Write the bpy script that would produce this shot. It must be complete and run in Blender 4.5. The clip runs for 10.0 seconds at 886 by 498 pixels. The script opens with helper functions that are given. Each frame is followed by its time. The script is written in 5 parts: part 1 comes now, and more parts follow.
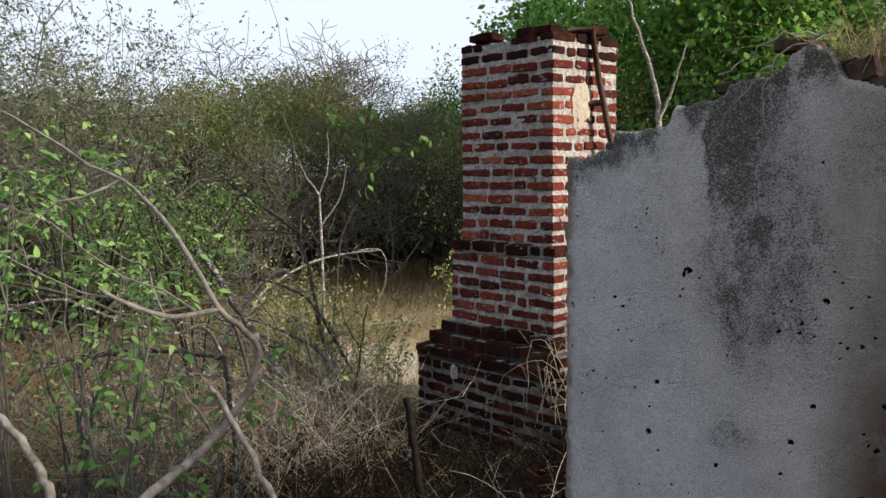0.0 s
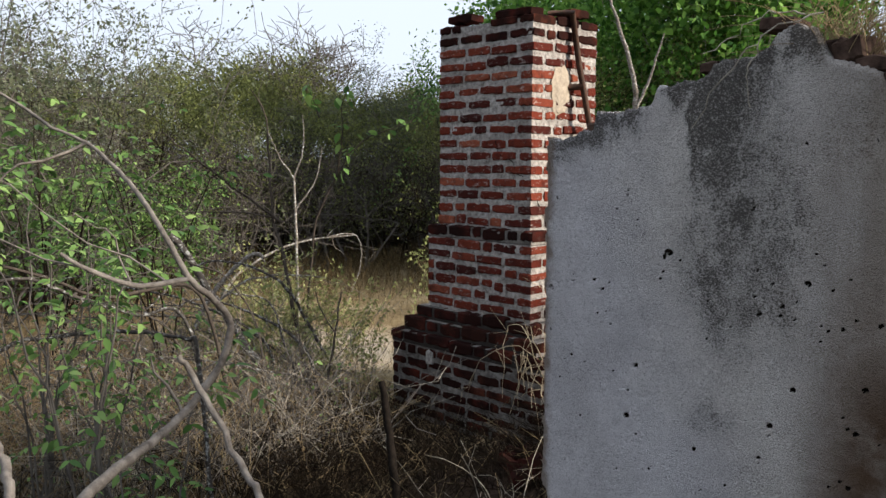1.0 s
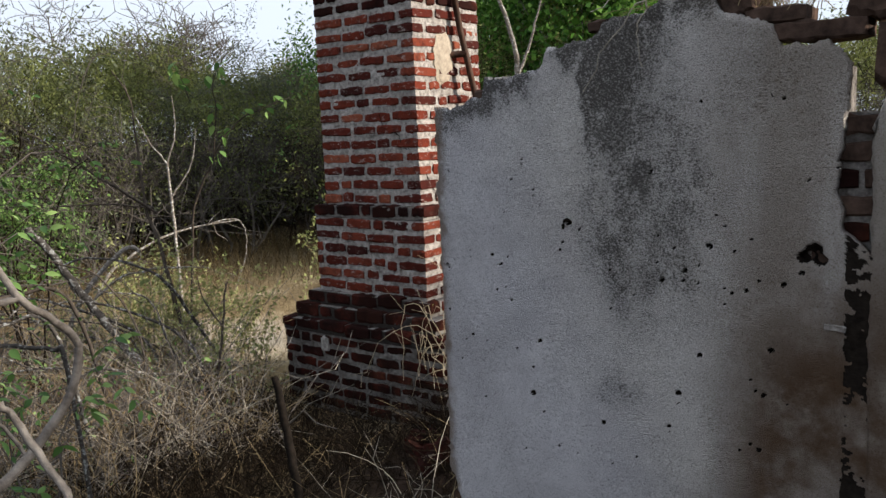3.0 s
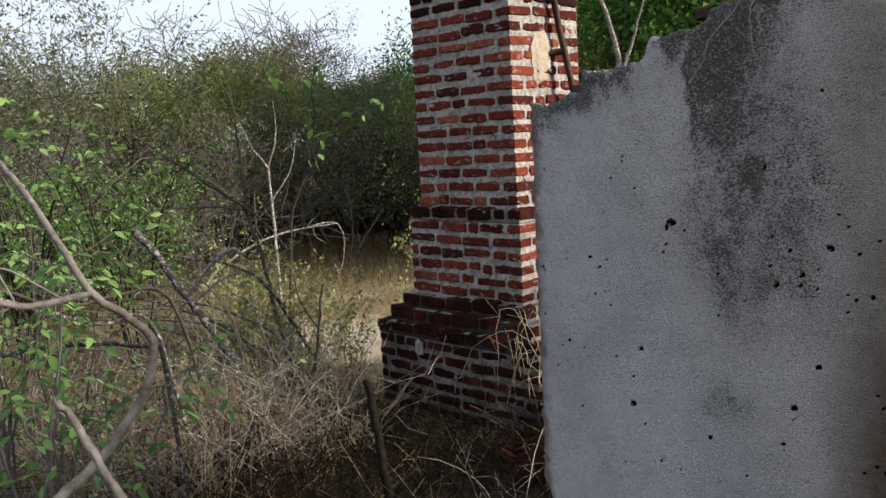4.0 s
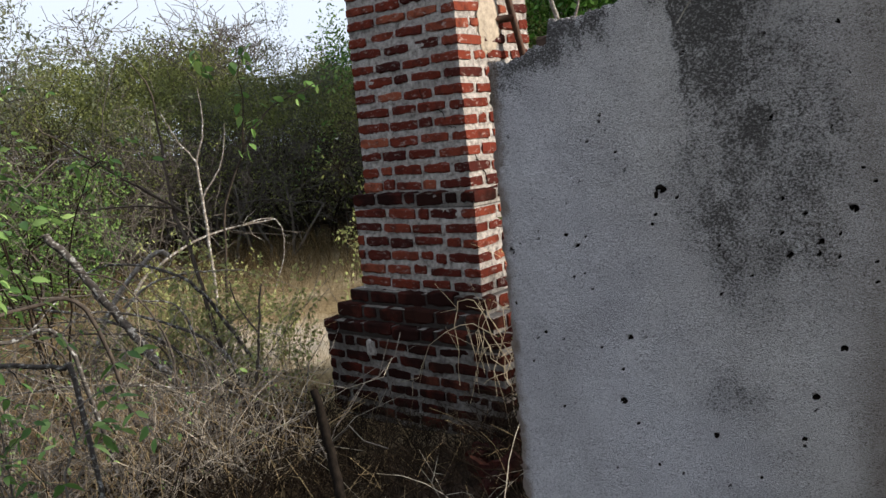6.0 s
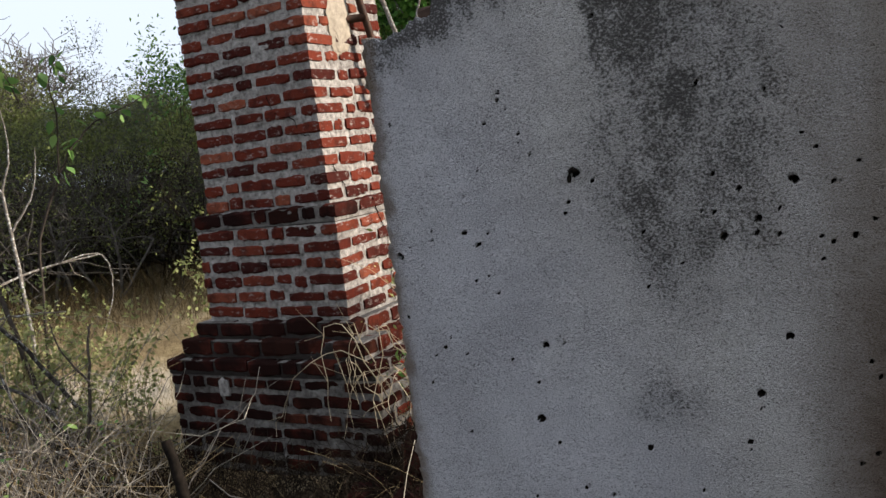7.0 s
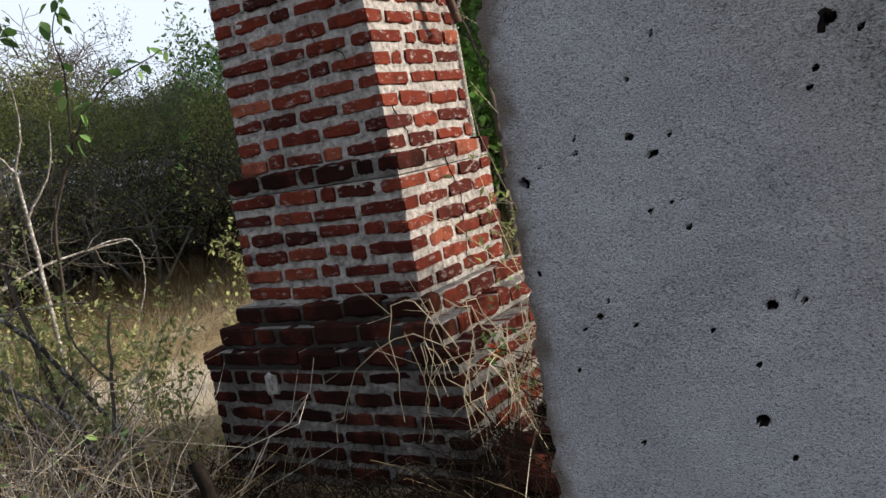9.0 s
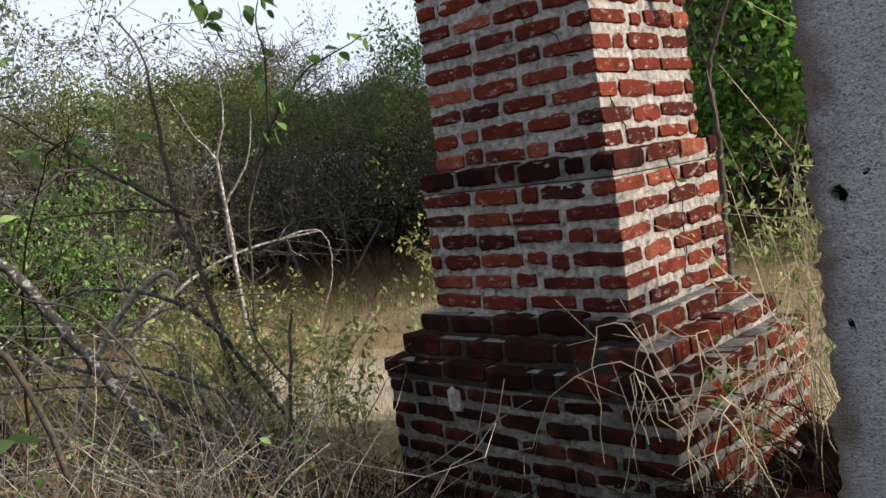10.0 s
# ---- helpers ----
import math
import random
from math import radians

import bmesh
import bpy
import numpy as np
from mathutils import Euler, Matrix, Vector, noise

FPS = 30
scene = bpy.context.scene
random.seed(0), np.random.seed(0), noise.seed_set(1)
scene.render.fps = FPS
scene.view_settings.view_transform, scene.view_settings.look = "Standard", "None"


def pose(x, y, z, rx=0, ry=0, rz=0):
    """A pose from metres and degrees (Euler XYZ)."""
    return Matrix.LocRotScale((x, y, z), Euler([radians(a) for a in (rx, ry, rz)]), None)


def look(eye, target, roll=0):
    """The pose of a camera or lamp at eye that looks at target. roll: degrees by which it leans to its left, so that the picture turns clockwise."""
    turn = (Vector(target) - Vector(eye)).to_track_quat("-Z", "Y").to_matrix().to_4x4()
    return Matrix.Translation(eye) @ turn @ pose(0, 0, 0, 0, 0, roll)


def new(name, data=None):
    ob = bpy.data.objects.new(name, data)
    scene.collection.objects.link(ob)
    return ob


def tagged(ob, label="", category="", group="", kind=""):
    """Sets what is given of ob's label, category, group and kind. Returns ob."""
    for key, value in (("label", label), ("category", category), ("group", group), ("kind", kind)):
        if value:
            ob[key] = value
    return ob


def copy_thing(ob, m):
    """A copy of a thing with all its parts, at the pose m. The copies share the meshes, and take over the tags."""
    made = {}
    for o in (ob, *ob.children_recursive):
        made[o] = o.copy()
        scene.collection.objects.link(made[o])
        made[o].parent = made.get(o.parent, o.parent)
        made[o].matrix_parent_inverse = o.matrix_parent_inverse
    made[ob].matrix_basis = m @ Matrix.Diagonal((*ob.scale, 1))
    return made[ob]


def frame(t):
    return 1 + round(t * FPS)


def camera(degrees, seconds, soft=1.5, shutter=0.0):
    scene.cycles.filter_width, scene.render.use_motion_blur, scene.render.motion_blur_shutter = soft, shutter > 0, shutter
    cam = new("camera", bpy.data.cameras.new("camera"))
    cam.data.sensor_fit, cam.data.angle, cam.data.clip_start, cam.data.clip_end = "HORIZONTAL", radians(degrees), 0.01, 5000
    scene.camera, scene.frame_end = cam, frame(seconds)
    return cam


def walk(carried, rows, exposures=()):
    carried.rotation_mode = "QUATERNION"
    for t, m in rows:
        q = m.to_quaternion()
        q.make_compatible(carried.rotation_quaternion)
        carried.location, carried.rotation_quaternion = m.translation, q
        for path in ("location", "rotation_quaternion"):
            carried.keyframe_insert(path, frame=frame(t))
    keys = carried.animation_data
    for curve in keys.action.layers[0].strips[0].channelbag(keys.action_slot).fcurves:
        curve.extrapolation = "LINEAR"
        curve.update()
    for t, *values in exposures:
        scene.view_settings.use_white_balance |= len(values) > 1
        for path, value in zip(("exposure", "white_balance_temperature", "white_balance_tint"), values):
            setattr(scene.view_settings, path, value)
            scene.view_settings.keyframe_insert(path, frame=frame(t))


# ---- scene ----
cam = camera(56.0, 10.0)
PATH = [
    (0, (3.67, -4.335, 1.949), (2.196, -2.998, 1.757), -0.6),
    (0.5, (3.653, -4.319, 1.936), (2.224, -2.939, 1.703), 1.1),
    (1, (3.614, -4.304, 1.902), (2.183, -2.923, 1.685), 0.2),
    (1.5, (3.549, -4.289, 1.9), (2.17, -2.86, 1.658), -1.3),
    (2, (3.482, -4.273, 1.901), (2.195, -2.756, 1.693), -2.4),
    (2.2, (3.458, -4.262, 1.925), (2.217, -2.715, 1.668), -3.7),
    (3.3, (3.48, -4.098, 1.901), (2.225, -2.57, 1.599), -1.9),
    (3.5, (3.494, -4.077, 1.91), (2.175, -2.603, 1.616), -2.2),
    (4, (3.406, -4.043, 1.872), (1.994, -2.65, 1.612), -3.2),
    (4.5, (3.275, -4.058, 1.806), (1.943, -2.589, 1.548), -3.4),
    (5, (3.225, -4.001, 1.798), (1.978, -2.477, 1.446), -1.9),
    (5.2, (3.17, -3.934, 1.814), (1.866, -2.461, 1.455), -4.4),
    (6.3, (2.968, -3.678, 1.729), (1.687, -2.155, 1.541), -5.8),
    (6.5, (2.87, -3.624, 1.671), (1.684, -2.016, 1.591), -4.4),
    (7, (2.689, -3.526, 1.663), (1.694, -1.809, 1.409), -7.3),
    (7.5, (2.554, -3.333, 1.64), (1.441, -1.709, 1.292), -7.2),
    (8, (2.439, -3.166, 1.611), (1.237, -1.601, 1.286), -7.8),
    (8.5, (2.298, -3.062, 1.513), (1.09, -1.499, 1.199), -5.9),
    (9, (2.073, -2.927, 1.459), (0.994, -1.264, 1.19), -10.0),
    (9.5, (1.932, -2.862, 1.479), (0.745, -1.28, 1.181), -6.7),
    (10, (1.748, -2.641, 1.452), (0.333, -1.242, 1.252), -8.0),
]
walk(cam, [(t, look(eye, target, roll)) for t, eye, target, roll in PATH], exposures=[(0, 0.88), (10, 0.88)])

# ---- world, sun ----
SUN_EL, SUN_AZ = radians(21), radians(30)      # azimuth from +x towards +y
world = bpy.data.worlds.new("world")
scene.world = world
world.use_nodes = True
wn, wl = world.node_tree.nodes, world.node_tree.links
wn.clear()
w_out, w_bg, w_sky = wn.new("ShaderNodeOutputWorld"), wn.new("ShaderNodeBackground"), wn.new("ShaderNodeTexSky")
w_sky.sky_type, w_sky.sun_disc = "NISHITA", False
w_sky.sun_elevation, w_sky.sun_rotation = SUN_EL, radians(90) - SUN_AZ
w_sky.dust_density, w_sky.air_density = 2.0, 1.0
w_co, w_no, w_ra, w_mix = wn.new("ShaderNodeTexCoord"), wn.new("ShaderNodeTexNoise"), wn.new("ShaderNodeValToRGB"), wn.new("ShaderNodeMix")
w_map = wn.new("ShaderNodeMapping")
w_map.inputs["Scale"].default_value = (1.0, 1.0, 3.5)
w_no.inputs["Scale"].default_value, w_no.inputs["Detail"].default_value = 1.8, 6
w_ra.color_ramp.elements[0].position, w_ra.color_ramp.elements[1].position = 0.10, 0.50
w_mix.data_type = "RGBA"
w_mix.inputs["B"].default_value = (4.0, 4.45, 5.15, 1)      # thin bright cloud
wl.new(w_co.outputs["Generated"], w_map.inputs["Vector"])
wl.new(w_map.outputs[0], w_no.inputs["Vector"])
wl.new(w_no.outputs["Fac"], w_ra.inputs["Fac"])
wl.new(w_ra.outputs["Color"], w_mix.inputs["Factor"])
wl.new(w_sky.outputs[0], w_mix.inputs["A"])
w_sep, w_gain, w_mul = wn.new("ShaderNodeSeparateXYZ"), wn.new("ShaderNodeMath"), wn.new("ShaderNodeVectorMath")
w_gain.operation, w_gain.use_clamp = "MULTIPLY_ADD", False
w_gain.inputs[1].default_value, w_gain.inputs[2].default_value = 2.75, 0.86      # hazy sky, brighter overhead
w_mul.operation = "SCALE"
w_pos = wn.new("ShaderNodeMath")
w_pos.operation = "MAXIMUM"
wl.new(w_co.outputs["Generated"], w_sep.inputs[0])
wl.new(w_sep.outputs["Z"], w_pos.inputs[0])
wl.new(w_pos.outputs[0], w_gain.inputs[0])
wl.new(w_mix.outputs["Result"], w_mul.inputs[0])
wl.new(w_gain.outputs[0], w_mul.inputs["Scale"])
wl.new(w_mul.outputs[0], w_bg.inputs["Color"])
w_bg.inputs["Strength"].default_value = 0.0535
wl.new(w_bg.outputs[0], w_out.inputs[0])

sun_data = bpy.data.lights.new("sun", "SUN")
sun_data.energy, sun_data.angle, sun_data.color = 5.0, radians(6), (1.0, 0.91, 0.79)
sun = new("sun", sun_data)
sun.matrix_world = look((math.cos(SUN_EL) * math.cos(SUN_AZ) * 30, math.cos(SUN_EL) * math.sin(SUN_AZ) * 30, math.sin(SUN_EL) * 30), (0, 0, 0))


# ---- materials ----
class Mat:
    """A small builder for node materials."""

    def __init__(self, name, rough=0.85, metal=0.0):
        self.m = bpy.data.materials.new(name)
        self.m.use_nodes = True
        self.n, self.l = self.m.node_tree.nodes, self.m.node_tree.links
        self.bsdf = self.n["Principled BSDF"]
        self.bsdf.inputs["Roughness"].default_value, self.bsdf.inputs["Metallic"].default_value = rough, metal
        self.bsdf.inputs["Specular IOR Level"].default_value = 0.25
        self.co = self.n.new("ShaderNodeTexCoord").outputs["Object"]
        self.geo = self.n.new("ShaderNodeNewGeometry")

    def link(self, a, b):
        self.l.new(a, b)

    def world_co(self):
        return self.geo.outputs["Position"]

    def noise(self, scale, detail=4, co=None, stretch=(1, 1, 1), rough=0.6):
        mp, no = self.n.new("ShaderNodeMapping"), self.n.new("ShaderNodeTexNoise")
        mp.inputs["Scale"].default_value = stretch
        no.inputs["Scale"].default_value, no.inputs["Detail"].default_value, no.inputs["Roughness"].default_value = scale, detail, rough
        self.link(co or self.co, mp.inputs["Vector"])
        self.link(mp.outputs[0], no.inputs["Vector"])
        return no.outputs["Fac"]

    def ramp(self, fac, stops):
        r = self.n.new("ShaderNodeValToRGB")
        e = r.color_ramp.elements
        while len(e) < len(stops):
            e.new(0.5)
        for k, (p, c) in zip(e, stops):
            k.position = p
            k.color = (*c, 1) if isinstance(c, tuple) else (c, c, c, 1)
        self.link(fac, r.inputs["Fac"])
        return r.outputs["Color"]

    def mix(self, fac, a, b, how="MIX"):
        x = self.n.new("ShaderNodeMix")
        x.data_type, x.blend_type = "RGBA", how
        for sock, v in (("Factor", fac), ("A", a), ("B", b)):
            if isinstance(v, (int, float)):
                x.inputs[sock].default_value = v if sock == "Factor" else (v, v, v, 1)
            elif isinstance(v, tuple):
                x.inputs[sock].default_value = (*v, 1)
            else:
                self.link(v, x.inputs[sock])
        return x.outputs["Result"]

    def math(self, how, a, b=0.0, c=0.0):
        x = self.n.new("ShaderNodeMath")
        x.operation = how
        for k, v in enumerate((a, b, c)):
            if isinstance(v, (int, float)):
                x.inputs[k].default_value = v
            else:
                self.link(v, x.inputs[k])
        return x.outputs[0]

    def smooth(self, v, lo, hi):
        x = self.n.new("ShaderNodeMapRange")
        x.interpolation_type = "SMOOTHSTEP"
        x.inputs["From Min"].default_value, x.inputs["From Max"].default_value = lo, hi
        self.link(v, x.inputs["Value"])
        return x.outputs["Result"]

    def xyz(self, co=None):
        s = self.n.new("ShaderNodeSeparateXYZ")
        self.link(co or self.co, s.inputs[0])
        return s.outputs

    def random(self):
        return self.n.new("ShaderNodeObjectInfo").outputs["Random"]

    def island(self):
        return self.geo.outputs["Random Per Island"]

    def color(self, c):
        if isinstance(c, tuple):
            self.bsdf.inputs["Base Color"].default_value = (*c, 1)
        else:
            self.link(c, self.bsdf.inputs["Base Color"])
        return self

    def bump(self, h, strength=0.5, dist=0.01):
        b = self.n.new("ShaderNodeBump")
        b.inputs["Strength"].default_value, b.inputs["Distance"].default_value = strength, dist
        self.link(h, b.inputs["Height"])
        self.link(b.outputs[0], self.bsdf.inputs["Normal"])
        return self


def brick_mat(name, dark, island=False):
    """Hand-made brick: dark red to orange, chalky lime smears, black growth and painted shade by `dark` (0 to 1)."""
    k = Mat(name, 0.95)
    co = k.world_co()
    r = k.island() if island else k.random()
    base = k.ramp(r, [(0.0, (0.030, 0.009, 0.008)), (0.25, (0.075, 0.015, 0.010)), (0.6, (0.128, 0.026, 0.015)), (0.85, (0.175, 0.043, 0.024)), (1.0, (0.24, 0.075, 0.042))])
    grain = k.noise(60, 5, co)
    base = k.mix(k.ramp(grain, [(0.35, 0.0), (0.75, 0.6)]), base, k.mix(0.6, base, (0.06, 0.018, 0.014)))
    base = k.mix(k.ramp(k.noise(14, 5, co), [(0.50, 0.0), (0.66, 0.6)]), base, (0.035, 0.013, 0.011))
    lime = k.ramp(k.noise(24, 8, co, (0.8, 0.8, 1.7), 0.7), [(0.56, 0.0), (0.66, 0.75)])
    base = k.mix(k.math("MULTIPLY", lime, 1.0 - 0.86 * dark), base, (0.33, 0.295, 0.27))
    base = k.mix(0.78 * dark, base, (0.024, 0.007, 0.0055))
    soot = k.ramp(k.noise(4.5, 6, co), [(0.58 - 0.26 * dark, 0.0), (0.76 - 0.26 * dark, 0.45 + 0.45 * dark)])
    base = k.mix(soot, base, (0.008, 0.005, 0.0045))
    k.bsdf.inputs["Specular IOR Level"].default_value = 0.02
    k.color(base)
    return k.bump(k.mix(0.5, k.noise(90, 6, co), k.noise(25, 3, co)), 0.9, 0.008).m


def mortar_mat(name, stain_shade):
    k = Mat(name, 0.95)
    k.bsdf.inputs["Specular IOR Level"].default_value = 0.02
    co = k.world_co()
    base = k.ramp(k.noise(35, 6, co), [(0.32, (0.13, 0.115, 0.105)), (0.46, (0.30, 0.275, 0.255)), (0.6, (0.41, 0.38, 0.35)), (0.75, (0.54, 0.505, 0.47))])
    dirt = k.ramp(k.noise(7, 6, co), [(0.5 - 0.3 * stain_shade, 0.0), (0.8 - 0.3 * stain_shade, 0.35 + 0.5 * stain_shade)])
    base = k.mix(dirt, base, (0.04, 0.033, 0.03))
    base = k.mix(k.ramp(k.noise(2.6, 6, co), [(0.50, 0.0), (0.70, 0.45)]), base, (0.10, 0.083, 0.070))
    # even darkening: grime and painted-in shade together
    base = k.mix(min(0.9, 0.66 * stain_shade), base, (0.022, 0.018, 0.016))
    k.color(base)
    return k.bump(k.mix(0.4, k.noise(140, 6, co), k.noise(45, 5, co)), 1.0, 0.012).m


def plaster_mat(name):
    """Weathered cement render: sandy grey, soft black growth down from the broken top, rusty earth stains towards the crack and along the end."""
    k = Mat(name, 0.95)
    k.bsdf.inputs["Specular IOR Level"].default_value = 0.05
    co = k.world_co()
    x, y, z = k.xyz(co)
    sub = lambda a, b: k.math("SUBTRACT", a, b)
    mul = lambda a, b: k.math("MULTIPLY", a, b)
    top = lambda a, b: k.math("MAXIMUM", a, b)
    cool = k.ramp(k.noise(3.2, 7, co), [(0.3, (0.47, 0.45, 0.468)), (0.52, (0.61, 0.585, 0.605)), (0.72, (0.74, 0.712, 0.73))])
    warm = k.ramp(k.noise(3.2, 7, co), [(0.3, (0.46, 0.425, 0.395)), (0.52, (0.61, 0.568, 0.53)), (0.72, (0.74, 0.695, 0.65))])
    base = k.mix(k.smooth(k.math("ADD", k.math("MULTIPLY_ADD", k.noise(1.6, 6, co), 0.9, -0.45), k.math("MULTIPLY_ADD", z, 0.30, x)), 1.98, 2.62), cool, warm)
    fine = k.noise(240, 5, co, (0.8, 1, 1.25), 0.7)
    # sand grains, with their relief also painted as light and dark specks
    base = k.mix(k.ramp(fine, [(0.50, 0.0), (0.64, 0.80)]), base, (0.84, 0.80, 0.80))
    base = k.mix(k.ramp(fine, [(0.34, 0.95), (0.47, 0.0)]), base, (0.10, 0.092, 0.085))
    # black growth
    wob = k.math("MULTIPLY_ADD", k.noise(6, 7, co, (1, 1, 0.6), 0.65), 0.26, -0.13)
    xs, zs = k.math("ADD", x, wob), k.math("MULTIPLY_ADD", wob, 0.8, z)

    def blot(cx, cz, rx, rz, inner=0.1):
        dx, dz = mul(sub(xs, cx), 1 / rx), mul(sub(zs, cz), 1 / rz)
        return sub(1.0, k.smooth(k.math("SQRT", k.math("ADD", mul(dx, dx), mul(dz, dz))), inner, 1.0))

    lean = k.math("MULTIPLY_ADD", z, 0.10, xs)
    streak = mul(mul(k.smooth(lean, 2.12, 2.18), sub(1.0, k.smooth(xs, 2.06, 2.40))), k.math("MULTIPLY_ADD", k.smooth(z, 1.45, 2.15), 0.85, 0.15))
    d = top(mul(streak, k.smooth(z, 1.15, 1.5)), mul(blot(2.15, 1.70, 0.24, 0.20), 0.66))
    d = top(d, mul(blot(2.27, 1.68, 0.28, 0.12), 0.52))
    d = top(d, mul(blot(2.07, 1.42, 0.22, 0.26), 0.66))
    d = top(d, mul(blot(2.09, 0.91, 0.17, 0.16), 0.42))
    d = top(d, mul(blot(2.20, 1.62, 0.40, 0.66, 0.4), 0.46))
    d = top(d, mul(blot(2.62, 1.95, 0.36, 0.40), 0.32))
    depth = sub(k.math("MULTIPLY_ADD", x, 0.34, 1.575), zs)
    d = top(d, mul(mul(sub(1.0, k.smooth(depth, 0.02, 0.24)), k.smooth(k.noise(8, 6, co, (1, 1, 0.5)), 0.36, 0.54)), 1.15))
    mid = k.noise(9, 9, co, (1.3, 1, 0.9), 0.7)
    d = mul(d, k.math("MULTIPLY_ADD", k.smooth(mid, 0.32, 0.64), 0.62, 0.56))
    d = k.math("ADD", d, mul(k.smooth(k.noise(1.5, 8, co, (1.6, 1, 0.7), 0.65), 0.56, 0.36), 0.16))
    d = k.math("MINIMUM", d, 0.80)
    grit = k.noise(150, 6, co, (0.9, 1, 1.15), 0.75)
    speck = k.smooth(sub(k.math("MULTIPLY_ADD", d, 0.29, 0.335), grit), -0.06, 0.07)
    base = k.mix(mul(speck, 0.85), base, (0.045, 0.041, 0.036))
    base = k.mix(k.math("MINIMUM", mul(d, 0.40), 0.40), base, (0.070, 0.065, 0.057))
    # earth and rust
    band = mul(k.smooth(xs, 2.28, 2.68), k.smooth(k.noise(2.2, 7, co, (2.6, 1, 0.5)), 0.22, 0.54))
    base = k.mix(mul(band, k.math("MULTIPLY_ADD", fine, 0.6, 0.22)), base, (0.17, 0.118, 0.072))
    low = mul(k.smooth(sub(x, mul(z, 0.12)), 2.22, 2.62), sub(1.0, k.smooth(z, 0.9, 1.9)))
    base = k.mix(mul(low, k.smooth(k.noise(4, 6, co), 0.2, 0.6)), base, (0.082, 0.043, 0.019))
    edge = sub(1.0, k.smooth(k.math("ADD", x, mul(k.noise(12, 6, co), 0.12)), 1.335, 1.395))
    base = k.mix(mul(edge, k.math("MULTIPLY_ADD", fine, 0.7, 0.42)), base, (0.17, 0.115, 0.07))
    k.color(base)
    return k.bump(k.mix(0.45, k.noise(230, 5, co, (0.8, 1, 1.2), 0.75), k.noise(110, 6, co, (0.8, 1, 1.3), 0.75)), 1.0, 0.034).m


def wood_mat(name, a, b, scale=30, lichen=0.0):
    k = Mat(name, 0.9)
    k.bsdf.inputs["Specular IOR Level"].default_value = 0.02
    co = k.world_co()
    base = k.ramp(k.noise(scale, 5, co), [(0.3, a), (0.7, b)])
    if lichen:
        base = k.mix(k.ramp(k.noise(40, 3, co), [(0.55, 0.0), (0.62, lichen)]), base, (0.42, 0.42, 0.40))
    k.color(base)
    return k.bump(k.noise(scale * 4, 4, co), 0.6, 0.004).m


def leaf_mat(name, a, b, c, through_amount=0.35):
    """Leaves: three greens by leaf, with some light through them."""
    k = Mat(name, 0.6)
    k.bsdf.inputs["Specular IOR Level"].default_value = 0.18
    base = k.ramp(k.island(), [(0.0, a), (0.5, b), (1.0, c)])
    k.color(base)
    tr = k.n.new("ShaderNodeBsdfTranslucent")
    ms = k.n.new("ShaderNodeMixShader")
    ms.inputs[0].default_value = through_amount
    k.link(base, tr.inputs["Color"])
    k.link(k.bsdf.outputs[0], ms.inputs[1])
    k.link(tr.outputs[0], ms.inputs[2])
    k.link(ms.outputs[0], k.n["Material Output"].inputs["Surface"])
    return k.m


def ground_mat():
    k = Mat("dry_ground", 0.97)
    k.bsdf.inputs["Specular IOR Level"].default_value = 0.05
    co = k.world_co()
    base = k.ramp(k.noise(0.9, 8, co), [(0.35, (0.16, 0.115, 0.062)), (0.5, (0.235, 0.175, 0.095)), (0.62, (0.36, 0.29, 0.185))])
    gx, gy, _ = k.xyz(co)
    # shade among the weeds before the pillar, painted into the soil colour
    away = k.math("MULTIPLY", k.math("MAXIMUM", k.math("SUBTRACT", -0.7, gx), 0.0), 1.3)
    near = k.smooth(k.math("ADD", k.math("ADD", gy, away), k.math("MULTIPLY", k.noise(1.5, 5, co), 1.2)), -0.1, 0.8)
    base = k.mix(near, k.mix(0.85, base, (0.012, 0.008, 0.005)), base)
    base = k.mix(k.ramp(k.noise(14, 6, co), [(0.35, 0.7), (0.6, 0.0)]), base, (0.09, 0.06, 0.032))
    x, y, z = k.xyz(co)
    # a bare pale dusty clearing beside the pillar
    dx, dy = k.math("MULTIPLY", k.math("ADD", x, 3.1), 0.55), k.math("MULTIPLY", k.math("SUBTRACT", y, 0.9), 0.9)
    d = k.math("ADD", k.math("SQRT", k.math("ADD", k.math("MULTIPLY", dx, dx), k.math("MULTIPLY", dy, dy))), k.math("MULTIPLY", k.noise(2.5, 6, co), 0.7))
    base = k.mix(k.math("SUBTRACT", 1.0, k.smooth(d, 0.65, 1.15)), base, (0.40, 0.335, 0.25))
    # dark tone painted between pillar and wall for the gap's shade and rubble
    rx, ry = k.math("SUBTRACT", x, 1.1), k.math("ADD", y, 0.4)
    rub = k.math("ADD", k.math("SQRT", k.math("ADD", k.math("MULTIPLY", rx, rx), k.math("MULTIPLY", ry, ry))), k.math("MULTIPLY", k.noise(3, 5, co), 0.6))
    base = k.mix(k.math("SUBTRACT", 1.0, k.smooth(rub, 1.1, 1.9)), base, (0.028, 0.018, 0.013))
    # far ground painted darker as the shaded floor of the thicket
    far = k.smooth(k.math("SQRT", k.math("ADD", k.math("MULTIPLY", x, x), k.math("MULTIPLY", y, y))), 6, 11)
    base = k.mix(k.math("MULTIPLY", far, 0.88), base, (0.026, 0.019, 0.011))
    k.color(base)
    return k.bump(k.noise(30, 8, co), 0.9, 0.03).m


